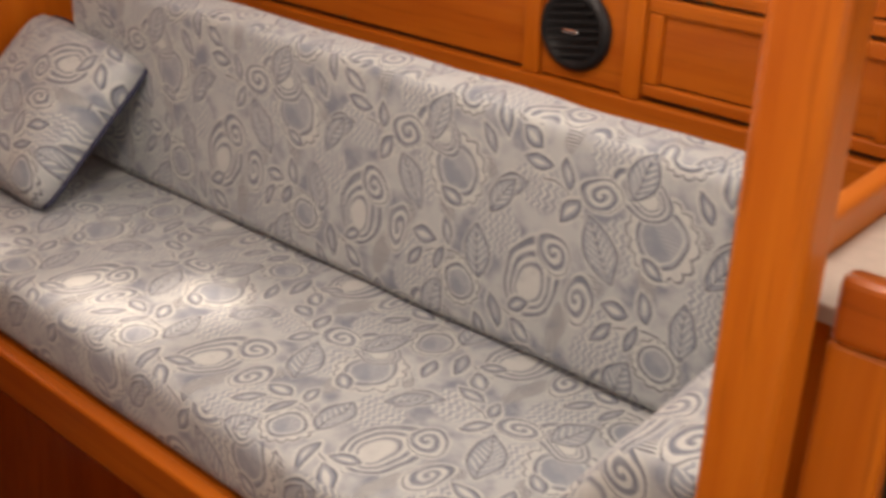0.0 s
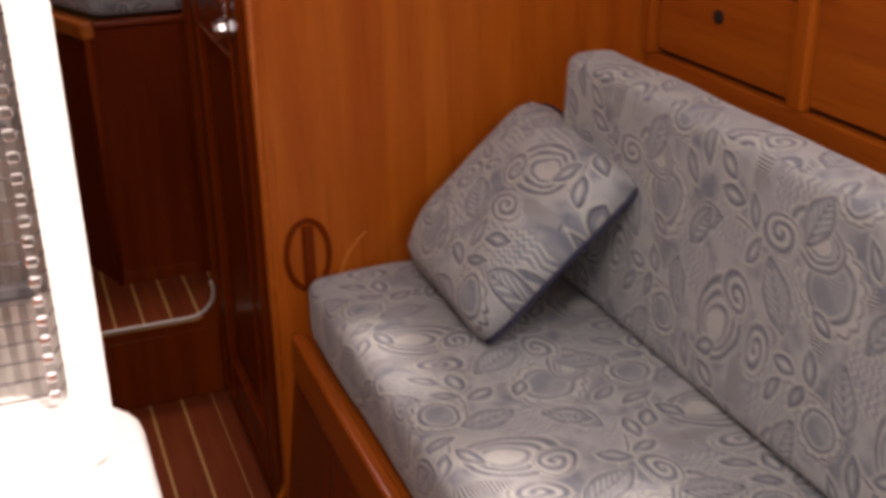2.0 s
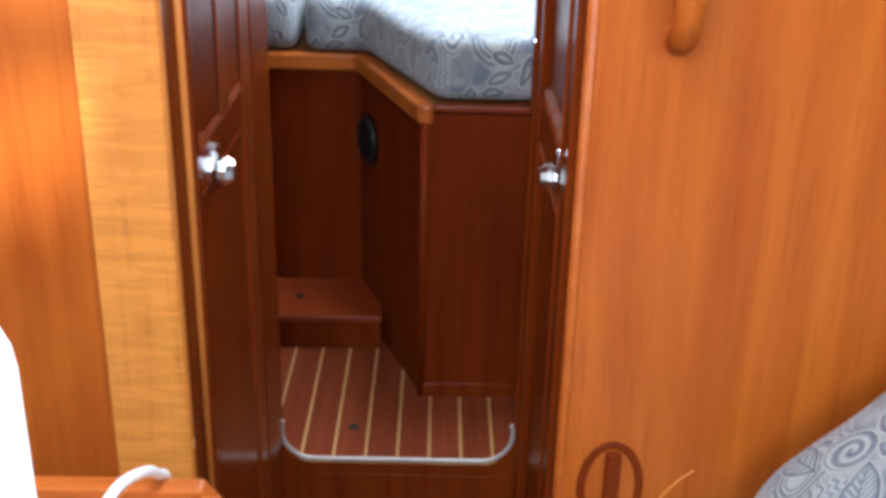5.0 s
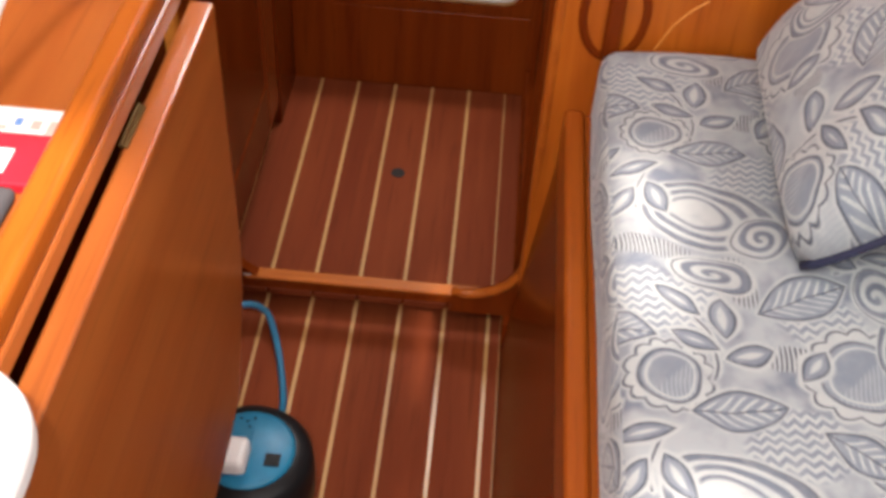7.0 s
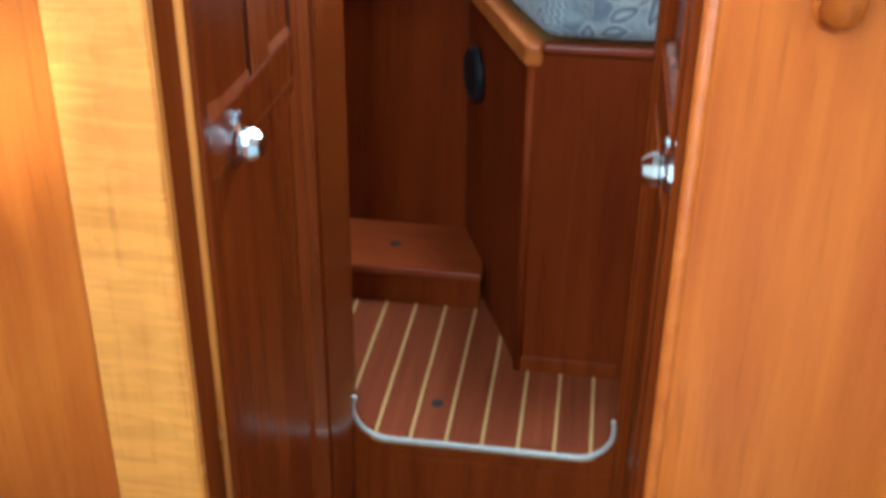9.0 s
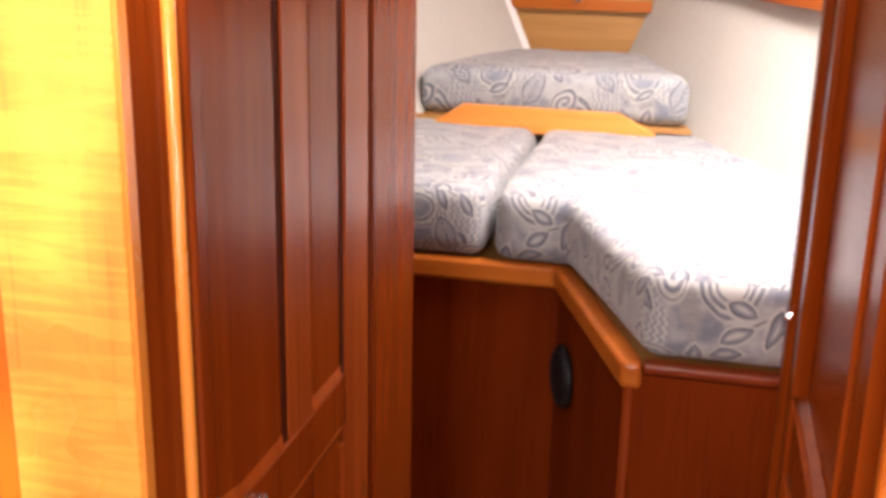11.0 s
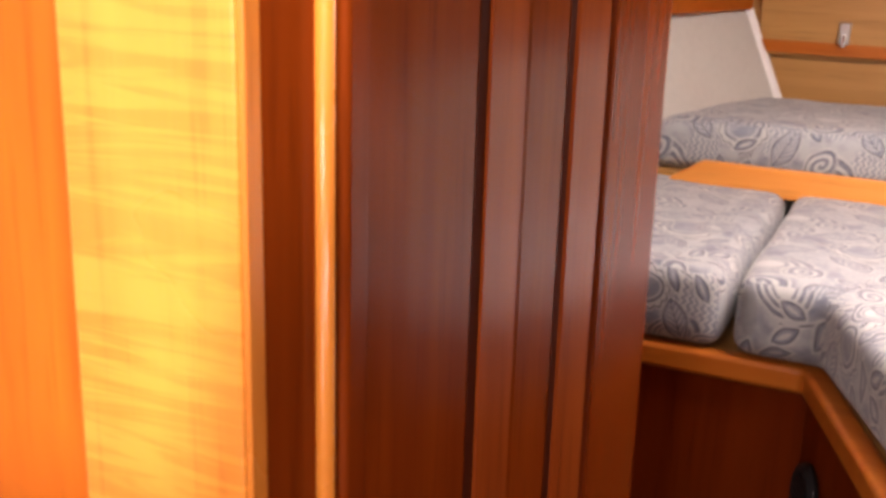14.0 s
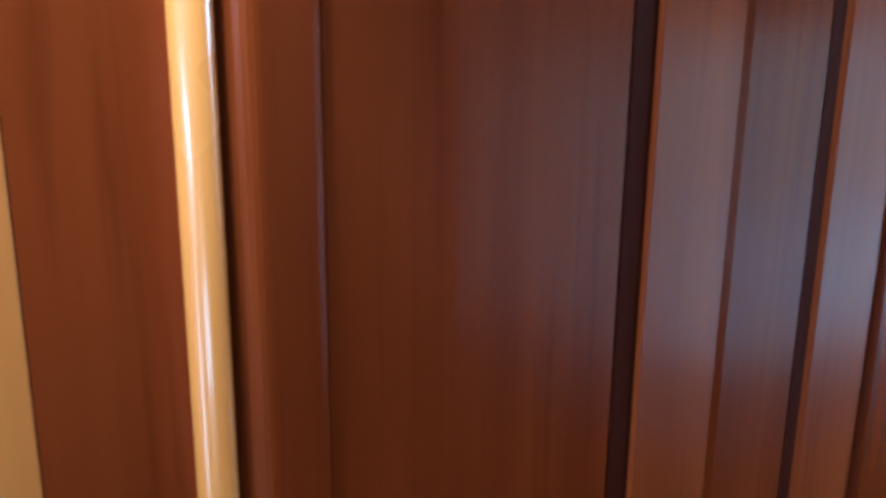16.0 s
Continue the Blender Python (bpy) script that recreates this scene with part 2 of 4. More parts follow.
    for x, y, turn, ln, wd in ((0.190, -0.108, 88, 0.022, 0.011), (0.208, -0.150, 18, 0.020, 0.010), (0.150, -0.092, 145, 0.024, 0.009), (0.162, -0.137, 160, 0.023, 0.008), (0.116, -0.240, 15, 0.027, 0.009),
                               (0.103, -0.287, 55, 0.022, 0.011), (0.140, -0.282, 118, 0.021, 0.010), (0.352, -0.300, 80, 0.024, 0.010), (0.300, -0.352, 150, 0.022, 0.010), (0.345, -0.345, 10, 0.020, 0.009),
                               (0.262, -0.155, 60, 0.020, 0.010), (0.360, -0.215, 30, 0.022, 0.009)):
        u, w = local(x, y, turn)
        buds.append(lens(u, w, ln, wd))
    e = nearest(buds)
    col = mix_colour(nt, less(e, 0.0056, 0.0026), col, pale)
    col = mix_colour(nt, less(e, 0.0013, 0.0009), col, dark)
    col = mix_colour(nt, less(e, -0.0016, 0.0010), col, mix_colour(nt, 0.35, ground, mid))
    col = mix_colour(nt, less(e, -0.0066, 0.0018), col, pale)

    weft = math_node(nt, "SINE", math_node(nt, "MULTIPLY", fine.outputs[1], 2600.0))
    col = mix_colour(nt, math_node(nt, "MULTIPLY", smooth(nt, weft, -0.2, 0.8), 0.20), col, mid)
    worn = smooth(nt, noise_node(nt, p, 48.0, 3, 0.6), 0.42, 0.66)
    col = mix_colour(nt, math_node(nt, "MULTIPLY", worn, 0.26), col, mix_colour(nt, 0.55, mid, pale))
    rubbed = smooth(nt, noise_node(nt, uv, 30.0, 3, 0.6), 0.50, 0.72)
    col = mix_colour(nt, math_node(nt, "MULTIPLY", rubbed, 0.30), col, ground)
    weave = noise_node(nt, coords(nt, "UV", (900, 900, 1)), 1.0, 1)
    col = mix_colour(nt, math_node(nt, "MULTIPLY", weave, 0.3), col, tuple(k * 0.6 for k in mid))
    link(nt, col, b.inputs["Base Color"])
    b.inputs["Roughness"].default_value = 0.85
    b.inputs["Sheen Weight"].default_value = 0.25
    b.inputs["Specular IOR Level"].default_value = 0.2
    soft = noise_node(nt, coords(nt, "UV", (14, 14, 1)), 1.0, 2)
    bump(nt, b, math_node(nt, "ADD", soft, math_node(nt, "MULTIPLY", weave, 0.12)), 0.5, 0.004)
    return m


def plain(name, colour, rough=0.5, metal=0.0, grain=60.0, amount=0.12, relief=0.1):
    m, nt, b = nodes_of(name)
    n1 = noise_node(nt, coords(nt), grain, 4)
    n2 = noise_node(nt, coords(nt), grain * 0.08, 2)
    v = math_node(nt, "ADD", math_node(nt, "MULTIPLY", n1, 0.5), math_node(nt, "MULTIPLY", n2, 0.5))
    col = mix_colour(nt, smooth(nt, v, 0.3, 0.7), tuple(k * (1 - amount) for k in colour), tuple(min(1, k * (1 + amount)) for k in colour))
    link(nt, col, b.inputs["Base Color"])
    link(nt, math_node(nt, "MULTIPLY_ADD", n2, 0.2, rough - 0.1), b.inputs["Roughness"])
    b.inputs["Metallic"].default_value = metal
    bump(nt, b, n1, relief, 0.0006)
    return m


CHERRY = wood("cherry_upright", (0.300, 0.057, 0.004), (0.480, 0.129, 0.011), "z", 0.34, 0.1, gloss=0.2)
CHERRY_Y = wood("cherry_along", (0.275, 0.052, 0.005), (0.430, 0.112, 0.011), "y", 0.34, 0.1, gloss=0.2)
CHERRY_X = wood("cherry_across", (0.35, 0.080, 0.010), (0.52, 0.16, 0.022), "x", 0.34, 0.1, gloss=0.22)
# mahogany albedo lowered to deepen the shade on passage and berth woodwork
MAHOGANY = wood("mahogany_upright_darkened", (0.108, 0.0150, 0.0016), (0.192, 0.033, 0.0034), "z", 0.23, 0.0, gloss=0.12)
MAHOGANY_X = wood("mahogany_across", (0.17, 0.024, 0.004), (0.27, 0.046, 0.008), "x", 0.34, 0.1)
BERTH_WOOD = wood("mahogany_satin", (0.100, 0.0125, 0.0012), (0.175, 0.027, 0.0026), "z", 0.45, 0.0, gloss=0.05)
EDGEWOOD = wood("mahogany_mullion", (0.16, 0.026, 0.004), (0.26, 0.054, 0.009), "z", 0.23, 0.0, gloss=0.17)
# near-black wood: the shade inside the door grooves put into colour
SHADE = wood("groove_shade_wood", (0.034, 0.005, 0.0012), (0.050, 0.008, 0.002), "z", 0.6, 0.0, gloss=0.03)
# paler than the other trim: saloon light on the bead put into its colour
BEAD = wood("bead_lit_wood", (0.44, 0.135, 0.018), (0.58, 0.21, 0.032), "z", 0.26, 0.4)
MAPLE = wood("pale_figured_board", (0.50, 0.165, 0.023), (0.64, 0.258, 0.043), "z", 0.28, 0.4, figure=0.30)
TABLE = wood("table_wood", (0.34, 0.080, 0.014), (0.48, 0.145, 0.028), "y", 0.34, 0.3)
SOLE = wood("sole_plank", (0.15, 0.028, 0.010), (0.225, 0.051, 0.016), "y", 0.55, 0.0, vary=0.16, gloss=0.06)
HOLLY = wood("holly_strip", (0.46, 0.245, 0.080), (0.58, 0.34, 0.12), "y", 0.4, 0.2)
PINE = wood("pale_bulkhead_wood", (0.36, 0.175, 0.05), (0.50, 0.27, 0.085), "x", 0.4, 0.15)
ORANGE = wood("orange_board", (0.72, 0.26, 0.045), (0.82, 0.36, 0.08), "x", 0.42, 0.1)
FABRIC = fabric("floral_jacquard", (0.152, 0.176, 0.222), (0.238, 0.274, 0.316), (0.480, 0.502, 0.486), (0.040, 0.046, 0.068))
PIPING = plain("navy_piping", (0.012, 0.015, 0.045), 0.7)
BLACK = plain("black_plastic", (0.012, 0.012, 0.013), 0.38)
BLACK.node_tree.nodes["Principled BSDF"].inputs["Specular IOR Level"].default_value = 0.2
WHITE = plain("white_plastic", (0.84, 0.84, 0.82), 0.35, amount=0.03)
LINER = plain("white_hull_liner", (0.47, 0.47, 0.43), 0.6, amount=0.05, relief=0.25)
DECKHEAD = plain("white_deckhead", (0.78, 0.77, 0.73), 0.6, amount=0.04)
CHROME = plain("polished_chrome", (0.70, 0.70, 0.71), 0.18, 1.0, amount=0.04, relief=0.02)
STEEL = plain("reflector_steel", (0.42, 0.40, 0.38), 0.40, 1.0)
ALLOY = plain("pale_edge_trim", (0.46, 0.42, 0.38), 0.45, 0.2)
BLUE = plain("blue_plastic", (0.012, 0.20, 0.36), 0.4)
BLUE_CABLE = plain("blue_cable", (0.01, 0.16, 0.30), 0.5)
RED = plain("red_cover", (0.55, 0.012, 0.03), 0.5)
PAPER = plain("printed_paper", (0.72, 0.72, 0.70), 0.7)
GREY = plain("dark_grey_cloth", (0.07, 0.065, 0.07), 0.85, relief=0.6)
BLUE_INK = plain("blue_ink", (0.10, 0.22, 0.50), 0.7)
COUNTER = plain("grey_worktop", (0.42, 0.36, 0.31), 0.4)
DARK = plain("dark_gap", (0.012, 0.008, 0.006), 0.8)
BRASS = plain("worn_brass", (0.20, 0.13, 0.05), 0.5, 1.0)

# ---- mesh helpers ----


def box(x0, y0, z0, x1, y1, z1, bev=0.0, seg=2):
    bm = bmesh.new()
    bmesh.ops.create_cube(bm, size=1.0)
    for v in bm.verts:
        v.co = ((x0 + x1) / 2 + v.co.x * (x1 - x0), (y0 + y1) / 2 + v.co.y * (y1 - y0), (z0 + z1) / 2 + v.co.z * (z1 - z0))
    if bev:
        bmesh.ops.bevel(bm, geom=bm.edges[:], offset=bev, segments=seg, affect="EDGES", profile=0.5)
    return bm


def prism(poly, axis, a, b, bev=0.0, seg=2):
    """A flat outline, drawn in the two other axes in x, y, z order, given depth along axis from a to b."""
    bm = bmesh.new()

    def at(p, d):
        return {"x": (d, p[0], p[1]), "y": (p[0], d, p[1]), "z": (p[0], p[1], d)}[axis]

    low = [bm.verts.new(at(p, a)) for p in poly]
    high = [bm.verts.new(at(p, b)) for p in poly]
    bm.faces.new(low)
    bm.faces.new(high[::-1])
    n = len(poly)
    for i in range(n):
        j = (i + 1) % n
        bm.faces.new((low[j], low[i], high[i], high[j]))
    bmesh.ops.recalc_face_normals(bm, faces=bm.faces[:])
    if bev:
        bmesh.ops.bevel(bm, geom=bm.edges[:], offset=bev, segments=seg, affect="EDGES", profile=0.5)
    return bm


def arc(cx, cy, r, a0, a1, n=8, ry=None):
    ry = ry or r
    return [(cx + r * math.cos(radians(a0 + (a1 - a0) * i / n)), cy + ry * math.sin(radians(a0 + (a1 - a0) * i / n))) for i in range(n + 1)]


def rounded_rect(x0, y0, x1, y1, r, n=6):
    return (arc(x1 - r, y1 - r, r, 0, 90, n) + arc(x0 + r, y1 - r, r, 90, 180, n) + arc(x0 + r, y0 + r, r, 180, 270, n) + arc(x1 - r, y0 + r, r, 270, 360, n))


def lathe(profile, n=32, place=None):
    """Turned body: profile of (radius, height) round z, then moved by place."""
    bm = bmesh.new()
    rings = []
    for r, z in profile:
        rings.append([bm.verts.new((r * math.cos(2 * math.pi * i / n), r * math.sin(2 * math.pi * i / n), z)) for i in range(n)])
    for a, b in zip(rings, rings[1:]):
        for i in range(n):
            j = (i + 1) % n
            bm.faces.new((a[i], a[j], b[j], b[i]))
    bm.faces.new(rings[0][::-1])
    bm.faces.new(rings[-1])
    if place is not None:
        bmesh.ops.transform(bm, matrix=place, verts=bm.verts[:])
    bmesh.ops.recalc_face_normals(bm, faces=bm.faces[:])
    return bm


def tube(points, r, closed=False, n=10, flat=1.0, ref=None):
    """A round bar along a line of points."""
    bm = bmesh.new()
    pts = [Vector(p) for p in points]
    rings = []
    for i, p in enumerate(pts):
        if closed:
            d = pts[(i + 1) % len(pts)] - pts[i - 1]
        else:
            d = pts[min(i + 1, len(pts) - 1)] - pts[max(i - 1, 0)]
        d.normalize()
        side = d.cross(Vector(ref or (0, 0, 1)))
        if side.length < 0.05:
            side = d.cross(Vector((0, 1, 0)))
        side.normalize()
        up = side.cross(d)
        rings.append([bm.verts.new(p + side * r * math.cos(2 * math.pi * k / n) + up * r * flat * math.sin(2 * math.pi * k / n)) for k in range(n)])
    pairs = list(zip(rings, rings[1:])) + ([(rings[-1], rings[0])] if closed else [])
    for a, b in pairs:
        for k in range(n):
            j = (k + 1) % n
            bm.faces.new((a[k], a[j], b[j], b[k]))
    if not closed:
        bm.faces.new(rings[0][::-1])
        bm.faces.new(rings[-1])
    bmesh.ops.recalc_face_normals(bm, faces=bm.faces[:])
    return bm


def metre_uv(bm):
    lay = bm.loops.layers.uv.verify()
    for f in bm.faces:
        n = f.normal
        k = max(range(3), key=lambda i: abs(n[i]))
        for l in f.loops:
            c = l.vert.co
            l[lay].uv = {0: (c.y, c.z), 1: (c.x + 0.37, c.z), 2: (c.y, c.x + 0.21)}[k]


def part(name, bm, material, parent=None, label="", round_shade=False):
    bm.normal_update()
    if material is FABRIC and not bm.loops.layers.uv:
        metre_uv(bm)
    me = bpy.data.meshes.new(name)
    bm.to_mesh(me)
    bm.free()
    me.materials.append(material)
    if round_shade:
        for p in me.polygons:
            p.use_smooth = True
    ob = new(name, me)
    if parent is not None:
        ob.parent = parent
    if label:
        tagged(ob, label)
    return ob


def thing(name, label, category, group="", kind="", at=(0, 0, 0)):
    ob = new(name)
    ob.location = at
    ob.empty_display_size = 0.05
    return tagged(ob, label, category, group, kind)


def structure(name, bm, material, label, category):
    return tagged(part(name, bm, material), label, category, kind="structure")


def puff(poly, z0, z1, r, seg=4, crown=0.012, cut=0.045):
    """A foam cushion over a flat outline: rolled edges and a slightly crowned, uneven top."""
    bm = prism(poly, "z", z0, z1)
    bmesh.ops.bevel(bm, geom=bm.edges[:], offset=r, segments=seg, affect="EDGES", profile=0.55)
    bmesh.ops.triangulate(bm, faces=[f for f in bm.faces if len(f.verts) > 4])
    for k in range(6):
        long = [e for e in bm.edges if e.calc_length() > cut * 1.6]
        if not long:
            break
        bmesh.ops.subdivide_edges(bm, edges=long, cuts=1, use_grid_fill=True)
        bmesh.ops.triangulate(bm, faces=[f for f in bm.faces if len(f.verts) > 4])
    for v in bm.verts:
        n = noise.noise(v.co * 7.0) * 0.006 + noise.noise(v.co * 19.0) * 0.002
        if v.co.z > z0 + 0.02:
            v.co.z += n
        v.co.x += noise.noise(v.co * 6.0 + Vector((5, 1, 2))) * 0.003
        v.co.y += noise.noise(v.co * 6.0 + Vector((1, 8, 3))) * 0.003
    return bm


# ---- setting: floors ----
PITCH, FWD = 0.07, 0.0605
structure("floor_saloon", box(-1.18, -3.2, -0.08, 0.06, 0.078, -0.0372), HOLLY, "pale holly strips showing between saloon floor planks", "floor")
structure("floor_passage", box(-0.42, 0.082, -0.05, 0.06, 0.612, -0.0012), HOLLY, "pale holly strips showing between passage floor planks", "floor")
structure("floor_forward", prism([(-0.398, 0.6145), (0.030, 0.6145), (0.030, 0.638), (0.30, 0.638), (0.30, 1.30), (-0.72, 1.30), (-0.72, 0.638), (-0.398, 0.638)], "z", 0.1875, 0.1958), HOLLY, "pale holly strips in the raised forward cabin floor", "floor")

# ---- setting: bulkheads ----


def opening(x0, x1, z0, r, top, left, right, base):
    """Lower part of a doorway cut with rounded bottom corners."""
    return [(left, base), (right, base), (right, top), (x1, top)] + arc(x1 - r, z0 + r, r, 0, -90) + arc(x0 + r, z0 + r, r, 270, 180) + [(x0, top), (left, top)]


structure("wall_main_bulkhead_starboard", box(0.0365, 0.0, -0.036, 1.15, 0.03, 2.0), CHERRY, "varnished cherry veneer bulkhead beside the settee", "wall")
structure("wall_main_bulkhead_port", box(-1.18, 0.0, -0.036, -0.5065, 0.03, 2.0), CHERRY, "varnished cherry veneer bulkhead beside the doorway", "wall")


def rounded(ob):
    for p in ob.data.polygons:
        p.use_smooth = True
    return ob


board = structure("trim_pale_board", box(-0.506, -0.006, -0.036, -0.4150, 0.0065, 2.0, 0.002, 2), MAPLE, "pale figured vertical board edging the port bulkhead", "board")
structure("trim_board_edge", box(-0.4149, -0.0050, -0.036, -0.4115, 0.0065, 2.0, 0.0008, 2), BEAD, "orange rounded edge strip of the pale board", "trim")
structure("trim_doorway_sill", prism(opening(-0.400, 0.036, 0.040, 0.075, 0.30, -0.416, 0.0363, 0.022), "y", 0.036, 0.052), MAHOGANY, "dark wooden doorway sill with rounded lower corners", "sill")
structure("trim_sill_cap", box(-0.375, 0.033, 0.0405, -0.018, 0.054, 0.0465, 0.0025), CHERRY_X, "worn orange wood capping strip on the doorway sill", "sill")
structure("trim_toe_kick", box(-0.415, 0.0785, -0.0365, 0.0365, 0.0815, -0.0125), MAHOGANY, "dark recessed board under the doorway sill", "sill")
structure("trim_corner_block", box(0.0195, 0.0005, -0.0358, 0.0363, 0.078, 0.0215, 0.001), MAHOGANY, "reddish wood block at the foot of the doorway", "trim")
corner = arc(-0.043, 0.143, 0.083, -4, -90, 10)
structure("trim_corner_fillet", prism([(0.0363, 0.022), (0.0363, 0.137)] + corner + [(-0.060, 0.058), (-0.060, 0.022)], "y", 0.0205, 0.0356), MAHOGANY, "rounded lower corner of the bulkhead doorway", "trim")
bead = [(0.040, 0.004, 2.0), (0.040, 0.004, 0.36), (0.041, 0.008, 0.28), (0.042, 0.014, 0.21)] + [(x, 0.0205 + 0.006 * k / 10, z) for k, (x, z) in enumerate(arc(-0.043, 0.143, 0.085, 0, -90, 10))] + [(-0.060, 0.029, 0.057)]
rounded(structure("trim_door_post_starboard", tube(bead, 0.0072, n=20, ref=(0, 1, 0)), CHERRY_Y, "rounded light wood bead edging the bulkhead doorway", "trim"))
cap_ends = bpy.data.objects["trim_sill_cap"]
for x in (-0.371, -0.020):
    part("bracket", box(x - 0.006, 0.034, 0.0466, x + 0.006, 0.046, 0.0482, 0.0006), STEEL, cap_ends, "small dull metal bracket")
structure("trim_jamb_port", prism([(-0.5060, 0.0067), (-0.4116, 0.0067), (-0.4072, 0.0405), (-0.4072, 0.0480), (-0.5060, 0.0480)], "z", -0.036, 2.0), MAHOGANY, "dark wooden door jamb", "trim")
rounded(structure("trim_bead_port", tube([(-0.4032, 0.0420, 0.0), (-0.4032, 0.0420, 2.0)], 0.0045, n=28), BEAD, "rounded wood bead beside the panelled door, coloured paler for the light on it", "trim"))
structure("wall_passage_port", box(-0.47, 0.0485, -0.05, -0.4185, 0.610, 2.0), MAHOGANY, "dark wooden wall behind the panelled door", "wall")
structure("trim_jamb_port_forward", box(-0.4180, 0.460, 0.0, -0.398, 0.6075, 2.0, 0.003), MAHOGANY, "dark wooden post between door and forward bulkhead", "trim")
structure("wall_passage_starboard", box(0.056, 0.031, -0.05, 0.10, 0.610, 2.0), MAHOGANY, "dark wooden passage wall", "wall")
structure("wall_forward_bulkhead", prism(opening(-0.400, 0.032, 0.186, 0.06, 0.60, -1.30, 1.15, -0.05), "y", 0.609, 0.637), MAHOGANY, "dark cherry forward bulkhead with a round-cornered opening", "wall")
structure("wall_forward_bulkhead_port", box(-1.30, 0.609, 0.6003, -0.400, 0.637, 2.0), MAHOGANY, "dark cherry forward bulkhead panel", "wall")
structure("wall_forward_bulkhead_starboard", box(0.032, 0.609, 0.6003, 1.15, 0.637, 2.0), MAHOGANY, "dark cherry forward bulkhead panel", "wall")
structure("trim_riser_panel", box(-0.325, 0.6035, 0.003, 0.036, 0.608, 0.17, 0.0015), MAHOGANY, "reddish wood riser panel below the raised sill", "panel")
lip = arc(0.032 - 0.06, 0.197 + 0.06, 0.06, 20, -90) + arc(-0.400 + 0.06, 0.197 + 0.06, 0.06, 270, 160)
structure("trim_sill_edge", tube([(x, 0.612, z + 0.001) for x, z in lip], 0.0042, n=8, ref=(0, 1, 0)), ALLOY, "pale edge strip round the raised doorway sill", "trim")

# ---- setting: hull, deckhead, closing walls ----


def wall_with_openings(name, axis, d0, d1, a0, a1, z0, z1, holes, material, label):
    """Straight wall with oblong openings, made of butted blocks in one mesh."""
    bm = bmesh.new()
    marks = sorted({a0, a1, *[k for h in holes for k in h[:2]]})
    for p, q in zip(marks, marks[1:]):
        cut = sorted((h[2], h[3]) for h in holes if h[0] <= p and q <= h[1])
        ends = [z0] + [k for h in cut for k in h] + [z1]
        spans = list(zip(ends[::2], ends[1::2]))
        for lo, hi in spans:
            if hi - lo < 1e-4:
                continue
            b = box(d0, p, lo, d1, q, hi) if axis == "x" else box(p, d0, lo, q, d1, hi) if axis == "y" else box(p, lo, d0, q, hi, d1)
            me = bpy.data.meshes.new("tmp")
            b.to_mesh(me)
            b.free()
            bm.from_mesh(me)
            bpy.data.meshes.remove(me)
    return structure(name, bm, material, label, "wall" if axis != "z" else "ceiling")


# the opening is added, out of view, to go with the port fill
wall_with_openings("wall_port_side", "x", -1.24, -1.181, -3.2, 0.03, -0.08, 2.0, ((-1.95, -1.25, 1.58, 1.86),), LINER, "white cabin side with an added unseen opening")
# after the hatch, the smaller holes are added to drop sun on bulkhead and settee
wall_with_openings("ceiling", "z", 1.981, 2.03, -1.24, 1.15, -3.2, 0.03, ((-0.62, 0.10, -1.75, -1.25), (-0.40, -0.197, -0.52, -0.28), (-0.33, -0.20, -0.66, -0.54), (0.525, 0.60, -1.34, -1.08), (0.54, 0.66, -1.74, -1.48), (0.6601, 0.78, -1.78, -1.60)), DECKHEAD, "unseen white deckhead with a hatch and added holes that place sun patches")
wall_with_openings("wall_aft", "y", -3.26, -3.201, -1.24, 1.15, -0.08, 2.0, ((-0.5, 0.1, 1.0, 1.9),), LINER, "white aft cabin wall with the companionway opening")
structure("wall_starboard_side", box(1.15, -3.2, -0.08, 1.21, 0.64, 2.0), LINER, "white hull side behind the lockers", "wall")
structure("ceiling_passage", box(-0.47, 0.03, 1.90, 0.10, 0.609, 1.98), DECKHEAD, "white deckhead over the passage", "ceiling")
wall_with_openings("ceiling_forward", "z", 1.83, 1.88, -1.30, 1.15, 0.637, 2.5, ((-0.18, 0.30, 0.92, 1.38),), DECKHEAD, "white deckhead over the forward berth")
# opaque cover added out of view to block the sun above the berth
structure("cover_fore_hatch", box(-0.19, 0.91, 1.8805, 0.31, 1.39, 1.889, 0.002), WHITE, "unseen opaque white cover keeping sun out of the forward hatch", "window")

# ---- forward cabin ----


def quad_wall(name, a, b, c, d, thick, material, label, category="wall"):
    bm = bmesh.new()
    a, b, c, d = map(Vector, (a, b, c, d))
    n = (b - a).cross(d - a).normalized() * thick
    lo = [bm.verts.new(v) for v in (a, b, c, d)]
    hi = [bm.verts.new(v + n) for v in (a, b, c, d)]
    bm.faces.new(lo)
    bm.faces.new(hi[::-1])
    for i in range(4):
        j = (i + 1) % 4
        bm.faces.new((lo[j], lo[i], hi[i], hi[j]))
    bmesh.ops.recalc_face_normals(bm, faces=bm.faces[:])
    return structure(name, bm, material, label, category)


structure("wall_stem_bulkhead", box(-1.0, 2.325, 0.60, 0.35, 2.36, 1.90), PINE, "pale wood bulkhead at the head of the berth", "wall")
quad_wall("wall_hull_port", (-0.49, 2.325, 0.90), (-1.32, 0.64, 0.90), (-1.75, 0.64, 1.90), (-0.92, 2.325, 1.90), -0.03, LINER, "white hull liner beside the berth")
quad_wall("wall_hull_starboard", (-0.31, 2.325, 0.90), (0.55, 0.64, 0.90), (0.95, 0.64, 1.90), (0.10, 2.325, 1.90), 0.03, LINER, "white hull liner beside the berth")
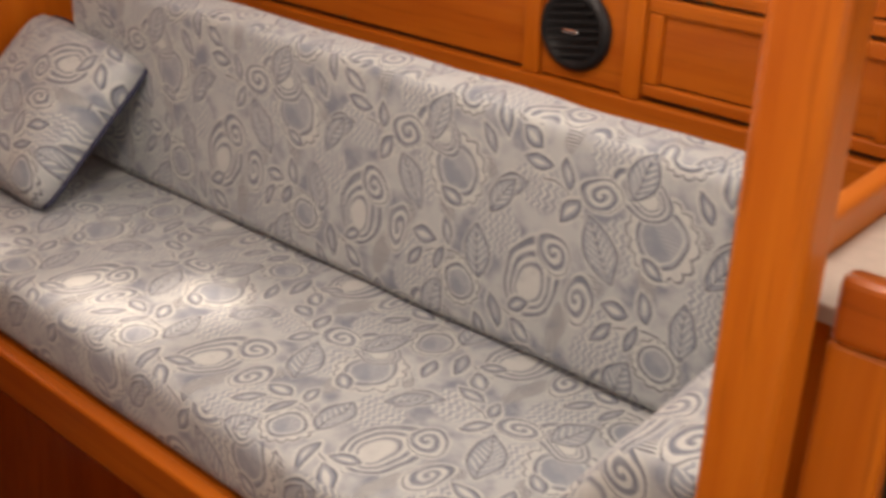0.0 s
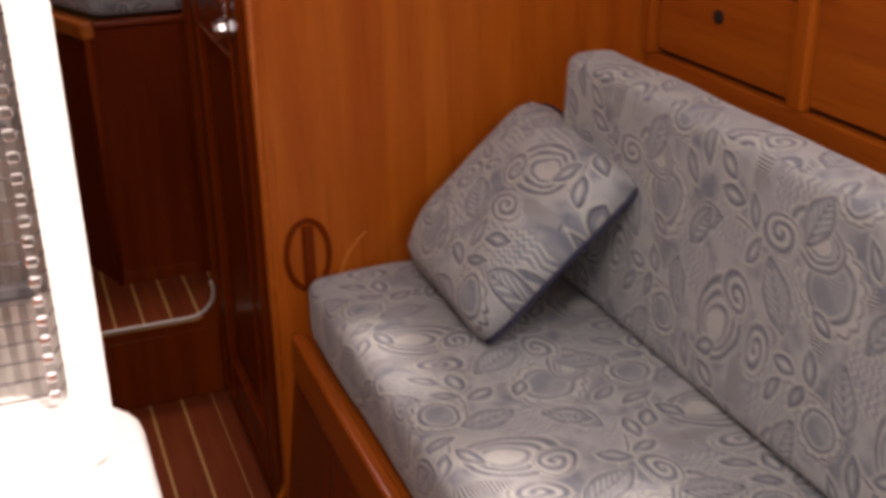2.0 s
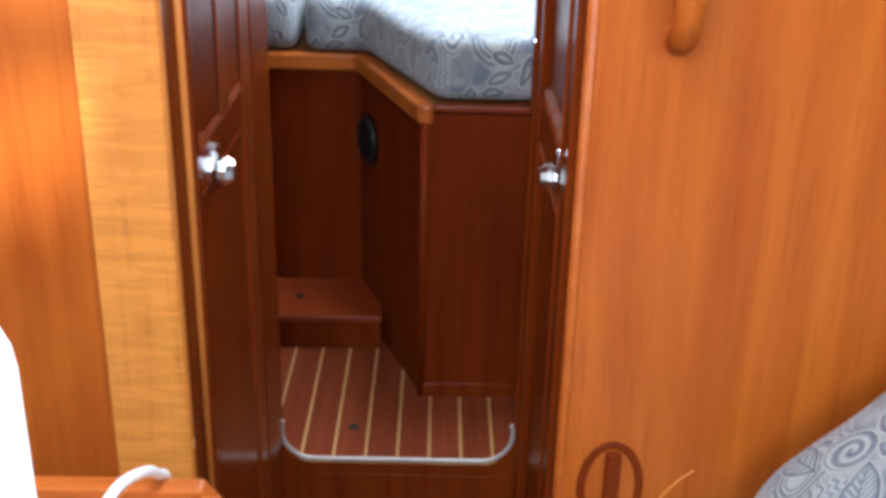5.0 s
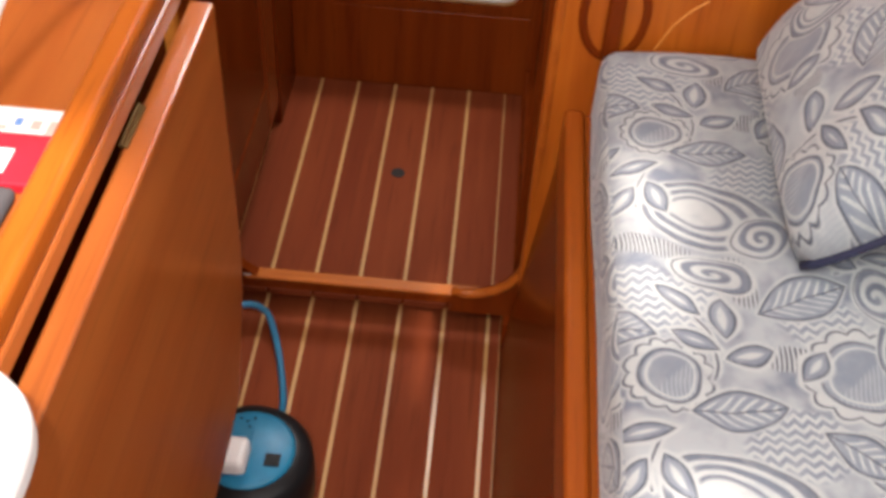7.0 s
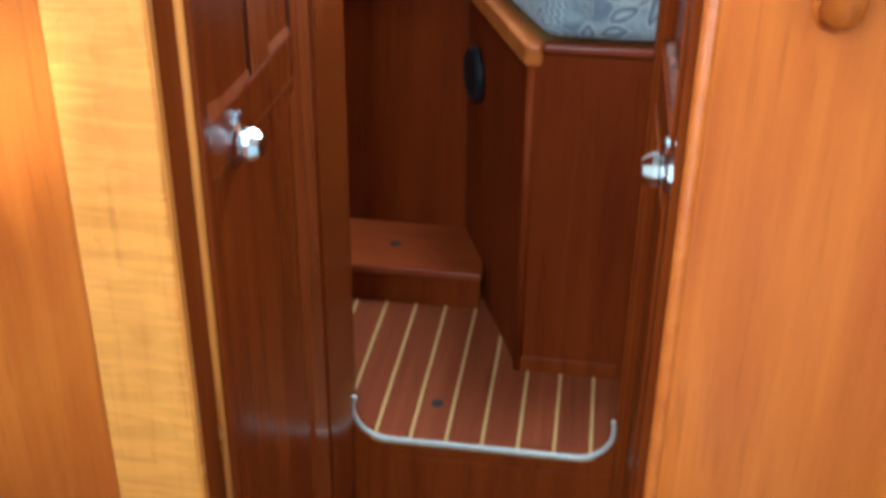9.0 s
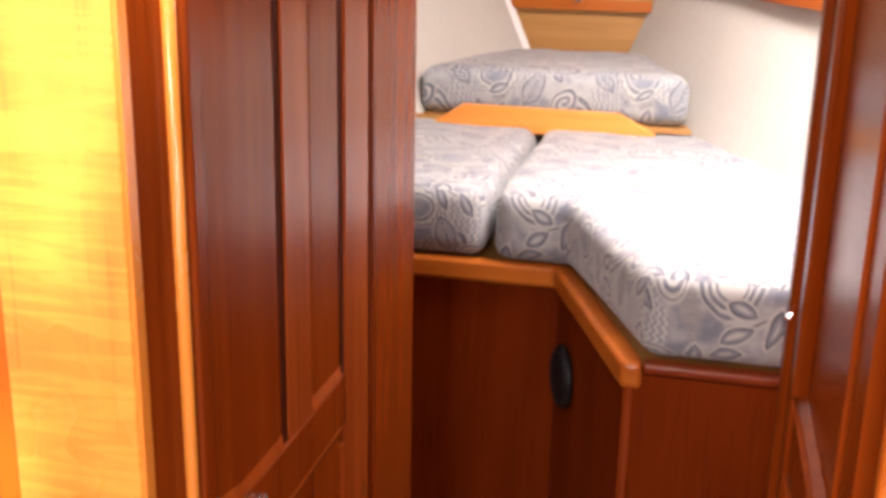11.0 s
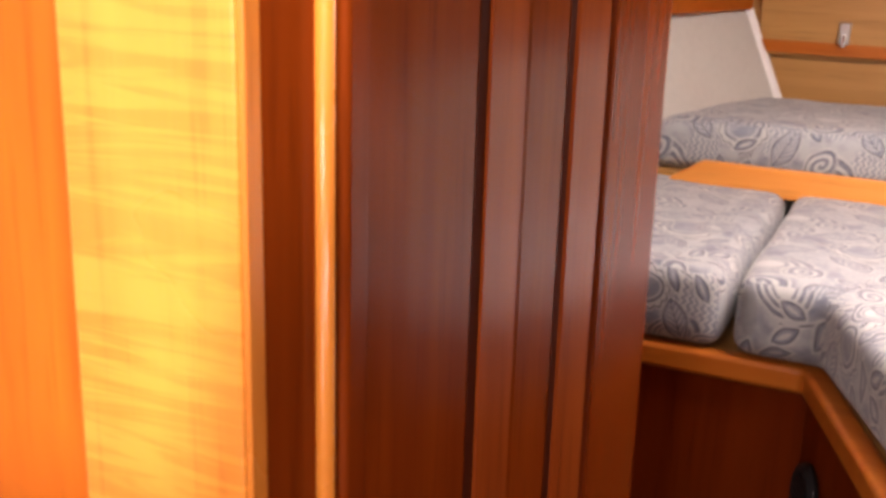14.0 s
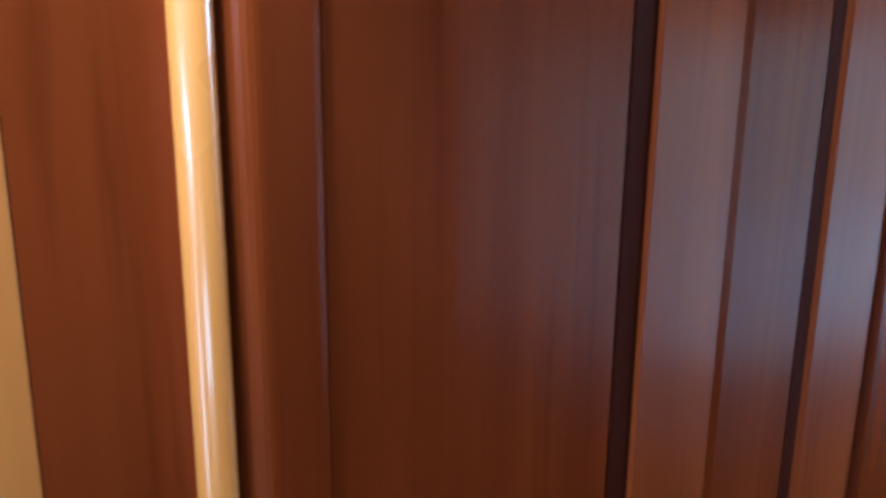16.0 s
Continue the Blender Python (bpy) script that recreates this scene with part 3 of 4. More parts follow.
structure("trim_corner_port", tube([(-0.522, 2.306, 1.03), (-0.627, 2.306, 1.27)], 0.013, n=12), WHITE, "white corner strip between liner and bulkhead", "trim")


def shelf_fascia(name, a, b, low, high, thick):
    return quad_wall(name, (*a, low), (*b, low), (*b, high), (*a, high), thick, CHERRY_Y, "varnished shelf front along the hull above the berth", "shelf")


shelf_fascia("trim_shelf_port", (-0.63, 2.31), (-1.30, 0.70), 1.262, 1.50, -0.02)
shelf_fascia("trim_shelf_starboard", (-0.18, 2.31), (0.55, 0.70), 1.245, 1.50, 0.02)

hatch = thing("bow_locker", "pale wood locker door with a metal latch in the bow bulkhead", "door")
part("door_panel", prism(rounded_rect(-0.592, 1.166, -0.219, 1.50, 0.02), "y", 2.303, 2.3245, 0.003), PINE, hatch)
part("lower_rail", box(-0.590, 2.2985, 1.17, -0.221, 2.3028, 1.198, 0.0015), CHERRY_X, hatch)
latch = part("latch", box(-0.416, 2.288, 1.198, -0.392, 2.3025, 1.246, 0.003), STEEL, hatch, "grey metal latch")
part("latch_tongue", box(-0.410, 2.281, 1.192, -0.398, 2.288, 1.222, 0.003), CHROME, latch)

berth = thing("berth", "dark cherry berth base with an angled corner face", "bed base")
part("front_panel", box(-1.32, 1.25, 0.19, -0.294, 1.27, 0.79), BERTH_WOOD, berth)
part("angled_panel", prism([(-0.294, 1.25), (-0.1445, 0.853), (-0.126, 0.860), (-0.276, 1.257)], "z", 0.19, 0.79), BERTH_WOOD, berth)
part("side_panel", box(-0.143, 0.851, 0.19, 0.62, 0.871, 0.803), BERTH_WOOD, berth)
part("side_capping", box(-0.1275, 0.845, 0.8070, 0.60, 0.872, 0.8215, 0.004, 3), MAHOGANY_X, berth)
part("bunk_board", prism([(-1.3, 1.272), (-0.274, 1.272), (-0.124, 0.873), (0.6, 0.873), (0.35, 2.32), (-1.0, 2.32)], "z", 0.795, 0.815), PINE, berth)
part("capping", prism([(-1.32, 1.236), (-0.303, 1.236), (-0.157, 0.845), (-0.128, 0.845), (-0.128, 0.87), (-0.275, 1.268), (-1.32, 1.268)], "z", 0.782, 0.822, 0.008, 3), CHERRY_X, berth, "rounded lighter wood capping")

part("corner_post", tube([(-0.1435, 0.8545, 0.1972), (-0.1435, 0.8545, 0.800)], 0.0085, n=16), BERTH_WOOD, berth, round_shade=True)
# strip added in place of the shade in the curved toe recess
part("toe_shade_strip", box(-0.142, 0.8475, 0.1972, 0.035, 0.8507, 0.228, 0.0012), MAHOGANY, berth, "added strip standing for the shade at the panel foot")

step = thing("step_box", "reddish wood step box on the forward floor", "step")
part("tread", prism([(-0.70, 1.046), (-0.236, 1.046), (-0.236, 1.10), (-0.285, 1.2495), (-0.70, 1.2495)], "z", 0.262, 0.278, 0.003), MAHOGANY_X, step)
part("riser", box(-0.70, 1.052, 0.197, -0.238, 1.068, 0.262), MAHOGANY, step)
hole = lathe([(0.011, 0), (0.011, 0.002)], 16, Matrix.Translation((-0.427, 1.147, 0.277)))
part("finger_hole", hole, DARK, step)


def round_vent(name, place, r, label):
    """Black round air outlet: flange, domed rim and slats."""
    ob = thing(name, label, "vent")
    part("flange", lathe([(r, 0), (r, 0.006), (r * 0.93, 0.012), (r * 0.80, 0.016), (r * 0.74, 0.010), (r * 0.1, 0.008)], 40, place), BLACK, ob, round_shade=True)
    for i in range(-3, 4):
        h = r * 0.2 * i
        w = math.sqrt(max(0.0, (r * 0.74) ** 2 - h * h))
        b = box(-w, h - 0.0022, 0.006, w, h + 0.0022, 0.0155, 0.001, 1)
        bmesh.ops.transform(b, matrix=place @ Matrix.Translation((0, 0, 0)), verts=b.verts[:])
        part("slat", b, BLACK, ob)
    return ob


def facing(at, normal, spin=0):
    return Matrix.Translation(at) @ Vector(normal).to_track_quat("Z", "Y").to_matrix().to_4x4() @ Matrix.Rotation(radians(spin), 4, "Z")


round_vent("air_vent", facing((-0.268, 1.170, 0.650), (-0.935, -0.353, 0)), 0.055, "black round air vent in the angled berth panel")


def cushion(name, poly, z0, z1, r, label, category="cushion", group=""):
    ob = part(name, puff(poly, z0, z1, r), FABRIC, round_shade=True)
    return tagged(ob, label, category, group)


cushion("berth_cushion", [(-0.412, 1.232), (-0.285, 1.228), (-0.128, 0.852), (0.58, 0.852), (0.30, 1.62), (-0.20, 2.30), (-0.418, 2.30)], 0.826, 0.950, 0.032,
        "grey floral berth cushion cut to the angled corner", group="berth cushions")
cushion("berth_cushion", [(-1.18, 1.235), (-0.428, 1.235), (-0.434, 2.30), (-0.56, 2.30), (-1.05, 1.55)], 0.826, 0.950, 0.032,
        "grey floral berth cushion with a straight front edge", group="berth cushions")
cushion("infill_cushion", [(-0.715, 1.865), (-0.10, 1.865), (-0.225, 2.28), (-0.575, 2.28)], 0.962, 1.072, 0.034,
        "grey floral wedge cushion lying on the berth cushions", group="berth cushions")
infill = thing("infill_board", "orange wood infill board lying before the wedge cushion", "board")
part("front_board", prism([(-0.660, 0.936), (-0.170, 0.936), (-0.172, 0.952), (-0.250, 0.992), (-0.598, 0.994), (-0.662, 0.953)], "y", 1.826, 1.848, 0.003), ORANGE, infill)
part("base_sheet", prism([(-0.735, 1.8485), (-0.095, 1.8485), (-0.20, 2.28), (-0.60, 2.28)], "z", 0.952, 0.961), PINE, infill, "thin plywood sheet edge")

# ---- passage: doors and knobs ----


def door_knob(parent, at, side):
    """Push-button cabin latch: rose, neck and faceted knob."""
    turn = facing(at, (side, 0, 0))
    k = part("knob", lathe([(0.0235, 0), (0.0235, 0.003), (0.019, 0.006), (0.0140, 0.007), (0.0150, 0.009), (0.0180, 0.012), (0.0170, 0.017), (0.0120, 0.026), (0.0095, 0.028), (0.004, 0.0285)], 9, turn), CHROME, parent, "bright chrome knob")
    part("snib", lathe([(0.006, 0), (0.006, 0.006), (0.003, 0.008)], 12, facing((at[0], at[1], at[2] + 0.030), (side, 0, 0))), CHROME, k)
    return k


def panel_door(name, x, side, y0, y1, stiles, rails, z0, z1, label):
    """Framed door lying along the passage. stiles: (from, to) along y; rails: (from, to) in z."""
    ob = thing(name, label, "door", kind="structure")
    for a, b in stiles:
        part("stile", box(x, a, z0, x + side * 0.022, b, z1, 0.0035, 2), MAHOGANY, ob)
    cols = [(stiles[i][1], stiles[i + 1][0]) for i in range(len(stiles) - 1)]
    for lo, hi in rails:
        for a, b in cols:
            part("rail", box(x, a, lo, x + side * 0.0215, b, hi, 0.0035, 2), MAHOGANY, ob)
    for a, b in cols:
        for (l0, h0), (l1, h1) in zip(rails, rails[1:]):
            p = bmesh.new()
            loops = []
            for d, k in ((0.001, 0.0), (0.0205, 0.0), (0.0195, 0.002), (0.0125, 0.011), (0.0115, 0.014), (0.0125, 0.017)):
                loops.append([p.verts.new((x + side * d, yy, zz)) for yy, zz in ((a + k, h0 + k), (b - k, h0 + k), (b - k, l1 - k), (a + k, l1 - k))])
            for l, m in zip(loops, loops[1:]):
                for i in range(4):
                    p.faces.new((l[i], l[(i + 1) % 4], m[(i + 1) % 4], m[i]))
            p.faces.new(loops[-1])
            p.faces.new(loops[0][::-1])
            bmesh.ops.recalc_face_normals(p, faces=p.faces[:])
            part("panel", p, MAHOGANY, ob)
    return ob


FACE = -0.3960


def fielded(name, y0, y1, z0, z1, crease, parent):
    """Door panel set back from the frame, with one long sloping border and a groove behind it."""
    bm = bmesh.new()
    rows = []
    for yy, d in ((y0, 0.0050), (y0 + 0.002, 0.0042), (crease, 0.0026), (y1 - 0.002, 0.0024), (y1, 0.0034), (y1, 0.014), (y0, 0.014)):
        rows.append([bm.verts.new((FACE - d, yy, z)) for z in (z0, z0 + 0.02, z1 - 0.02, z1)])
    for l, m in zip(rows, rows[1:] + rows[:1]):
        for i in range(3):
            bm.faces.new((l[i], l[i + 1], m[i + 1], m[i]))
    for i in (0, 3):
        bm.faces.new([r[i] for r in rows])
    bmesh.ops.recalc_face_normals(bm, faces=bm.faces[:])
    return part(name, bm, MAHOGANY, parent)


head_door = thing("door_1", "closed glossy dark panelled door with a chrome knob", "door", kind="structure")
part("core", box(-0.4180, 0.0515, 0.06, FACE - 0.0145, 0.440, 1.88), SHADE, head_door)
part("stile", box(FACE - 0.014, 0.0485, 0.06, FACE, 0.0715, 1.88, 0.0045, 5), MAHOGANY, head_door)
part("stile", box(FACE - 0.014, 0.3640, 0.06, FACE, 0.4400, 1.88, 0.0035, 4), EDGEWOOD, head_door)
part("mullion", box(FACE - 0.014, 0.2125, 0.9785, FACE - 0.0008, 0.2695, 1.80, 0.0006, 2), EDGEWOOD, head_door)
for lo, hi in ((0.06, 0.16), (0.925, 0.978), (1.8005, 1.88)):
    part("rail", box(FACE - 0.014, 0.0718, lo, FACE - 0.0004, 0.3637, hi, 0.0025, 3), MAHOGANY, head_door)
fielded("panel", 0.0718, 0.1990, 0.9785, 1.80, 0.117, head_door)
fielded("panel", 0.2700, 0.3520, 0.9785, 1.80, 0.280, head_door)
fielded("panel", 0.0718, 0.3560, 0.1605, 0.9245, 0.082, head_door)
# nearly flush strips, their dark colour stands for the shadow gaps
part("groove", box(FACE - 0.014, 0.1992, 0.9785, FACE - 0.0026, 0.2123, 1.80), SHADE, head_door, "narrow groove coloured near black for its shade")
part("groove", box(FACE - 0.014, 0.3522, 0.9785, FACE - 0.0022, 0.3638, 1.80), SHADE, head_door, "narrow groove coloured near black for its shade")
# chamfers take the lighter mullion wood, so their highlight is partly colour
for a, b in ((0.0718, 0.1990), (0.2700, 0.3520)):
    part("bevel", prism([(FACE - 0.014, 0.9787), (FACE - 0.0002, 0.9787), (FACE - 0.0004, 0.9810), (FACE - 0.0050, 1.0010), (FACE - 0.014, 1.0010)], "y", a + 0.0004, b - 0.0004), EDGEWOOD, head_door, "sloping lower edge in lighter wood for its highlight")
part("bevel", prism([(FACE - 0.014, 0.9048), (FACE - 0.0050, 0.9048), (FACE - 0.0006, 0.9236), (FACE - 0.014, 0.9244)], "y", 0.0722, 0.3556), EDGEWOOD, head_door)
part("bevel", prism([(FACE - 0.014, 0.3350), (FACE - 0.0050, 0.3350), (FACE + 0.0002, 0.3590), (FACE - 0.014, 0.3592)], "z", 0.1610, 0.9044), EDGEWOOD, head_door, "sloping side edge in lighter wood for its highlight")
door_knob(head_door, (-0.396, 0.138, 0.932), 1)
locker = panel_door("door_2", 0.0555, -1, 0.06, 0.55, ((0.062, 0.14), (0.46, 0.54)), ((0.06, 0.16), (0.88, 0.96), (1.80, 1.88)), 0.06, 1.88,
                    "closed dark panelled locker door with a chrome knob")
door_knob(locker, (0.0335, 0.148, 0.930), -1)
part("finger_hole", lathe([(0.012, 0), (0.012, 0.0006)], 16, Matrix.Translation((-0.175, 0.352, 0.0002))), DARK, bpy.data.objects["floor_passage"], "dark finger hole")
part("finger_hole", lathe([(0.011, 0), (0.011, 0.0006)], 16, Matrix.Translation((-0.274, 0.724, 0.1972))), DARK, bpy.data.objects["floor_forward"], "dark finger hole")

# ---- bulkhead fittings ----
keeper = thing("door_hook", "small chrome door hook on the dark forward bulkhead", "hook")
part("plate", lathe([(0.008, 0), (0.008, 0.002), (0.006, 0.004)], 18, facing((0.0400, 0.609, 0.9990), (0, -1, 0))), CHROME, keeper)
part("pin", tube([(0.0400, 0.606, 0.9990), (0.0400, 0.590, 0.9990), (0.0400 - 0.004, 0.584, 0.9990 + 0.002), (0.0400 - 0.014, 0.582, 0.9990 + 0.004)], 0.004, n=10), CHROME, keeper, round_shade=True)
part("scratch", tube([(0.1550, -0.0002, 0.5300), (0.1710, -0.0002, 0.5660), (0.1890, -0.0002, 0.5880), (0.2050, -0.0002, 0.6010)], 0.0009, n=6), ORANGE, bpy.data.objects["wall_main_bulkhead_starboard"], "pale curved scratch")
grip = thing("grip_slot", "dark recessed oval finger grip in the bulkhead", "handle")
ring = [(0.1025 + 0.036 * math.cos(radians(a)), -0.002, 0.575 + (0.062 if math.sin(radians(a)) > 0 else 0.06) * math.sin(radians(a))) for a in range(0, 360, 12)]
part("rim", tube(ring, 0.0055, closed=True, n=8, flat=0.4, ref=(0, 1, 0)), MAHOGANY, grip)
part("recess", prism([(p[0] * 0.96 + 0.1025 * 0.04, p[2]) for p in ring], "y", -0.0022, -0.0008), CHERRY, grip)
part("bar", box(0.093, -0.012, 0.520, 0.113, -0.0025, 0.630, 0.004), MAHOGANY, grip)
handle = thing("grab_handle", "varnished orange wooden grab handle on the bulkhead", "handle")
part("bar", tube([(0.131, -0.004, 1.138), (0.131, -0.026, 1.146), (0.131, -0.034, 1.168), (0.131, -0.035, 1.30), (0.131, -0.034, 1.43), (0.131, -0.026, 1.452), (0.131, -0.004, 1.46)], 0.0155, n=12), CHERRY, handle, round_shade=True)
part("lower_foot", lathe([(0.0185, 0), (0.018, 0.003), (0.015, 0.007)], 20, facing((0.131, 0.0, 1.138), (0, -1, 0))), CHERRY, handle)
part("upper_foot", lathe([(0.0185, 0), (0.018, 0.003), (0.015, 0.007)], 20, facing((0.131, 0.0, 1.46), (0, -1, 0))), CHERRY, handle)

# ---- settee ----
settee = thing("settee", "dark cherry settee base with an orange front rail", "settee")
part("front_panel", prism([(0.020, -0.036), (0.040, -0.036), (0.085, 0.38), (0.066, 0.38)], "y", -1.70, -0.001), MAHOGANY, settee)
part("front_rail", box(0.062, -1.70, 0.352, 0.0865, -0.001, 0.437, 0.007, 3), CHERRY_Y, settee, "rounded orange front rail")
part("seat_board", box(0.0875, -1.70, 0.405, 0.74, -0.001, 0.425), CHERRY_Y, settee)
cushion("seat_cushion", [(0.0895, -1.70), (0.60, -1.70), (0.60, -0.012), (0.0895, -0.012)], 0.4265, 0.547, 0.030, "grey floral settee seat cushion in the sun", group="settee cushions")
bm = puff([(-1.56, 0.552), (-0.172, 0.552), (-0.172, 0.908), (-1.56, 0.908)], 0.462, 0.548, 0.026)
for v in bm.verts:
    v.co = (v.co.z + (v.co.y - 0.55) * 0.04, v.co.x, v.co.y + (v.co.y - 0.55) * 0.022 * (1 - 2.2 * (-0.195 - v.co.x) / 1.365))
bmesh.ops.recalc_face_normals(bm, faces=bm.faces[:])
tagged(part("back_cushion", bm, FABRIC, round_shade=True), "grey floral settee back cushion standing on the seat", "cushion", "settee cushions")
bm = puff([(0.14, 0.549), (0.458, 0.549), (0.458, 0.76), (0.14, 0.76)], -1.60, -1.492, 0.030)
for v in bm.verts:
    v.co = (v.co.x, v.co.z - (v.co.y - 0.549) * 0.62, v.co.y)
bmesh.ops.recalc_face_normals(bm, faces=bm.faces[:])
tagged(part("end_cushion", bm, FABRIC, round_shade=True), "grey floral end cushion at the foot of the settee", "cushion", "settee cushions")

# throw pillow, leaning on back cushion and seat
PT, PR, PB, PL = Vector((0.522, -0.028, 0.796)), Vector((0.484, -0.420, 0.784)), Vector((0.258, -0.384, 0.556)), Vector((0.258, -0.058, 0.565))
pn = (PR - PL).cross(PT - PB).normalized()
if pn.z < 0:
    pn = -pn
bm = bmesh.new()
N = 18
sheets = []
for side in (1, -1):
    rows = []
    for i in range(N + 1):
        row = []
        for j in range(N + 1):
            s, t = i / N, j / N
            q = (PL.lerp(PT, s)).lerp(PB.lerp(PR, s), t)
            c = (PT + PR + PB + PL) / 4
            es, et = abs(2 * s - 1), abs(2 * t - 1)
            pinch = 1 - 0.045 * ((1 - es ** 2) * et ** 4 + (1 - et ** 2) * es ** 4)
            q = c + (q - c) * 1.03 * pinch * (1 - 0.075 * (es * et) ** 5)
            full = ((1 - es ** 3.4) * (1 - et ** 3.4)) ** 0.42
            crease = 0.007 * noise.noise(Vector((s * 5, t * 5, 2.0))) + 0.004 * noise.noise(q * 22)
            q = q + pn * (0.002 + side * (0.074 if side > 0 else 0.022) * full + crease * full)
            row.append(bm.verts.new(q))
        rows.append(row)
    sheets.append(rows)
    for i in range(N):
        for j in range(N):
            f = (rows[i][j], rows[i + 1][j], rows[i + 1][j + 1], rows[i][j + 1])
            bm.faces.new(f if side > 0 else f[::-1])
rim = [tuple(sheets[0][i][0].co) for i in range(N)] + [tuple(sheets[0][N][j].co) for j in range(N)] + [tuple(sheets[0][i][N].co) for i in range(N, 0, -1)] + [tuple(sheets[0][0][j].co) for j in range(N, 0, -1)]
bmesh.ops.remove_doubles(bm, verts=bm.verts[:], dist=0.0005)
bmesh.ops.recalc_face_normals(bm, faces=bm.faces[:])
lay = bm.loops.layers.uv.new("UVMap")
for f in bm.faces:
    for l in f.loops:
        d = l.vert.co - PB
        l[lay].uv = (d.dot((PR - PB).normalized()) + 0.11, d.dot((PL - PB).normalized()) + 0.30)
pillow = thing("throw_pillow", "grey floral throw pillow with navy piping leaning in the corner", "pillow")
part("cover", bm, FABRIC, pillow, round_shade=True)
part("piping", tube(rim[N:3 * N + 1], 0.0042, n=8), PIPING, pillow, "navy blue piping", round_shade=True)

# lockers behind the back cushion
LX = 0.735
# the opening is added, out of view, to go with the starboard fill
wall_with_openings("wall_locker_front", "x", LX + 0.012, LX + 0.03, -2.4, -0.001, 0.42, 2.0, ((-1.55, -0.65, 1.47, 1.73),), DARK, "dark backing round the locker fronts with an added unseen opening")


def locker_unit(y0, y1, z0, z1, label, knob=None, framed=True):
    ob = thing("hull_locker", label, "locker", "lockers behind the settee")
    if framed:
        for a, b, c, d in ((y0, y1, z0, z0 + 0.018), (y0, y1, z1 - 0.022, z1)):
            part("rail", box(LX - 0.005, a, c, LX + 0.0115, b, d, 0.003), CHERRY_Y, ob)
        for a, b in ((y0, y0 + 0.024), (y1 - 0.024, y1)):
            part("stile", box(LX - 0.0045, a, z0 + 0.0185, LX + 0.0115, b, z1 - 0.0225, 0.003), CHERRY, ob)
        part("panel", box(LX + 0.003, y0 + 0.0245, z0 + 0.021, LX + 0.0115, y1 - 0.0245, z1 - 0.023, 0.0015), CHERRY_Y, ob)
    else:
        part("panel", box(LX - 0.004, y0, z0, LX + 0.0115, y1, z1, 0.003), CHERRY_Y, ob)
    mid = (y0 + y1) / 2 + 0.09
    part("catch", box(LX - 0.0052, mid - 0.006, z0 + 0.0005, LX + 0.0005, mid + 0.006, z0 + 0.0045, 0.0008, 1), BRASS, ob, "small brass catch")
    if knob:
        part("finger_ring", lathe([(0.011, 0), (0.011, 0.003), (0.006, 0.004)], 16, facing((LX - 0.005, *knob), (-1, 0, 0))), DARK, ob)
    return ob


structure("trim_locker_rail", box(LX - 0.012, -2.4, 0.70, LX + 0.0118, -0.001, 0.858, 0.003), CHERRY_Y, "varnished rail below the locker fronts", "rail")
structure("trim_locker_post_forward", box(LX - 0.020, -0.030, 0.8585, LX + 0.0118, -0.001, 2.0, 0.003), CHERRY, "varnished corner post beside the bulkhead", "post")
structure("trim_locker_post_middle", box(LX - 0.016, -0.430, 0.8585, LX + 0.0118, -0.395, 2.0, 0.004), CHERRY, "varnished post between locker fronts", "post")
structure("trim_locker_post_outlet", box(LX - 0.010, -1.075, 0.8585, LX + 0.0118, -1.045, 2.0, 0.003), CHERRY, "varnished post beside the black air outlet", "post")
structure("trim_locker_post_aft", box(LX - 0.010, -1.255, 0.8585, LX + 0.0118, -1.225, 2.0, 0.003), CHERRY, "varnished post beside the black air outlet", "post")
locker_unit(-0.393, -0.033, 0.866, 1.005, "varnished locker flap with a finger ring", (-0.205, 0.952), framed=False)
locker_unit(-0.393, -0.033, 1.010, 1.20, "varnished upper locker flap beside the bulkhead", framed=False)
locker_unit(-1.043, -0.432, 0.866, 1.20, "wide varnished locker front above the settee", framed=False)
locker_unit(-1.223, -1.077, 0.862, 1.20, "varnished panel carrying the black air outlet", framed=False)
locker_unit(-1.620, -1.257, 0.866, 1.008, "framed varnished locker flap above the settee")
locker_unit(-1.620, -1.257, 1.014, 1.20, "framed varnished upper locker flap above the settee")
locker_unit(-1.90, -1.625, 0.866, 1.008, "framed varnished locker flap behind the post")
locker_unit(-1.90, -1.625, 1.014, 1.20, "framed varnished upper locker flap behind the post")
outlet = round_vent("air_outlet", facing((LX - 0.0045, -1.140, 0.940), (-1, 0, 0), 10), 0.062, "black round air outlet in the varnished locker panel")
part("lever", box(LX - 0.0255, -1.155, 0.937, LX - 0.0195, -1.128, 0.944, 0.002), CHROME, outlet, "small bright metal lever")

# post and cabinet aft of the settee
post = structure("post_cabin", box(0.068, -1.795, -0.036, 0.118, -1.738, 1.98, 0.009, 3), CHERRY, "thick varnished cabin post at the end of the settee", "post")
cab = thing("galley_cabinet", "varnished cabinet with a grey worktop behind the cabin post", "cabinet")
part("worktop", box(0.142, -2.6, 0.945, 0.70, -1.752, 0.962, 0.003), COUNTER, cab, "grey worktop")
part("end_panel", box(0.16, -1.790, -0.036, 0.70, -1.772, 0.944), CHERRY, cab)
part("front_panel", box(0.150, -2.6, -0.036, 0.166, -1.88, 0.905, 0.003), CHERRY, cab)
part("edge_rail", box(0.118, -2.6, 0.945, 0.1415, -1.803, 1.002, 0.008, 3), CHERRY_Y, cab)
part("corner_stile", box(0.124, -1.858, -0.036, 0.149, -1.800, 0.944, 0.005), CHERRY, cab)
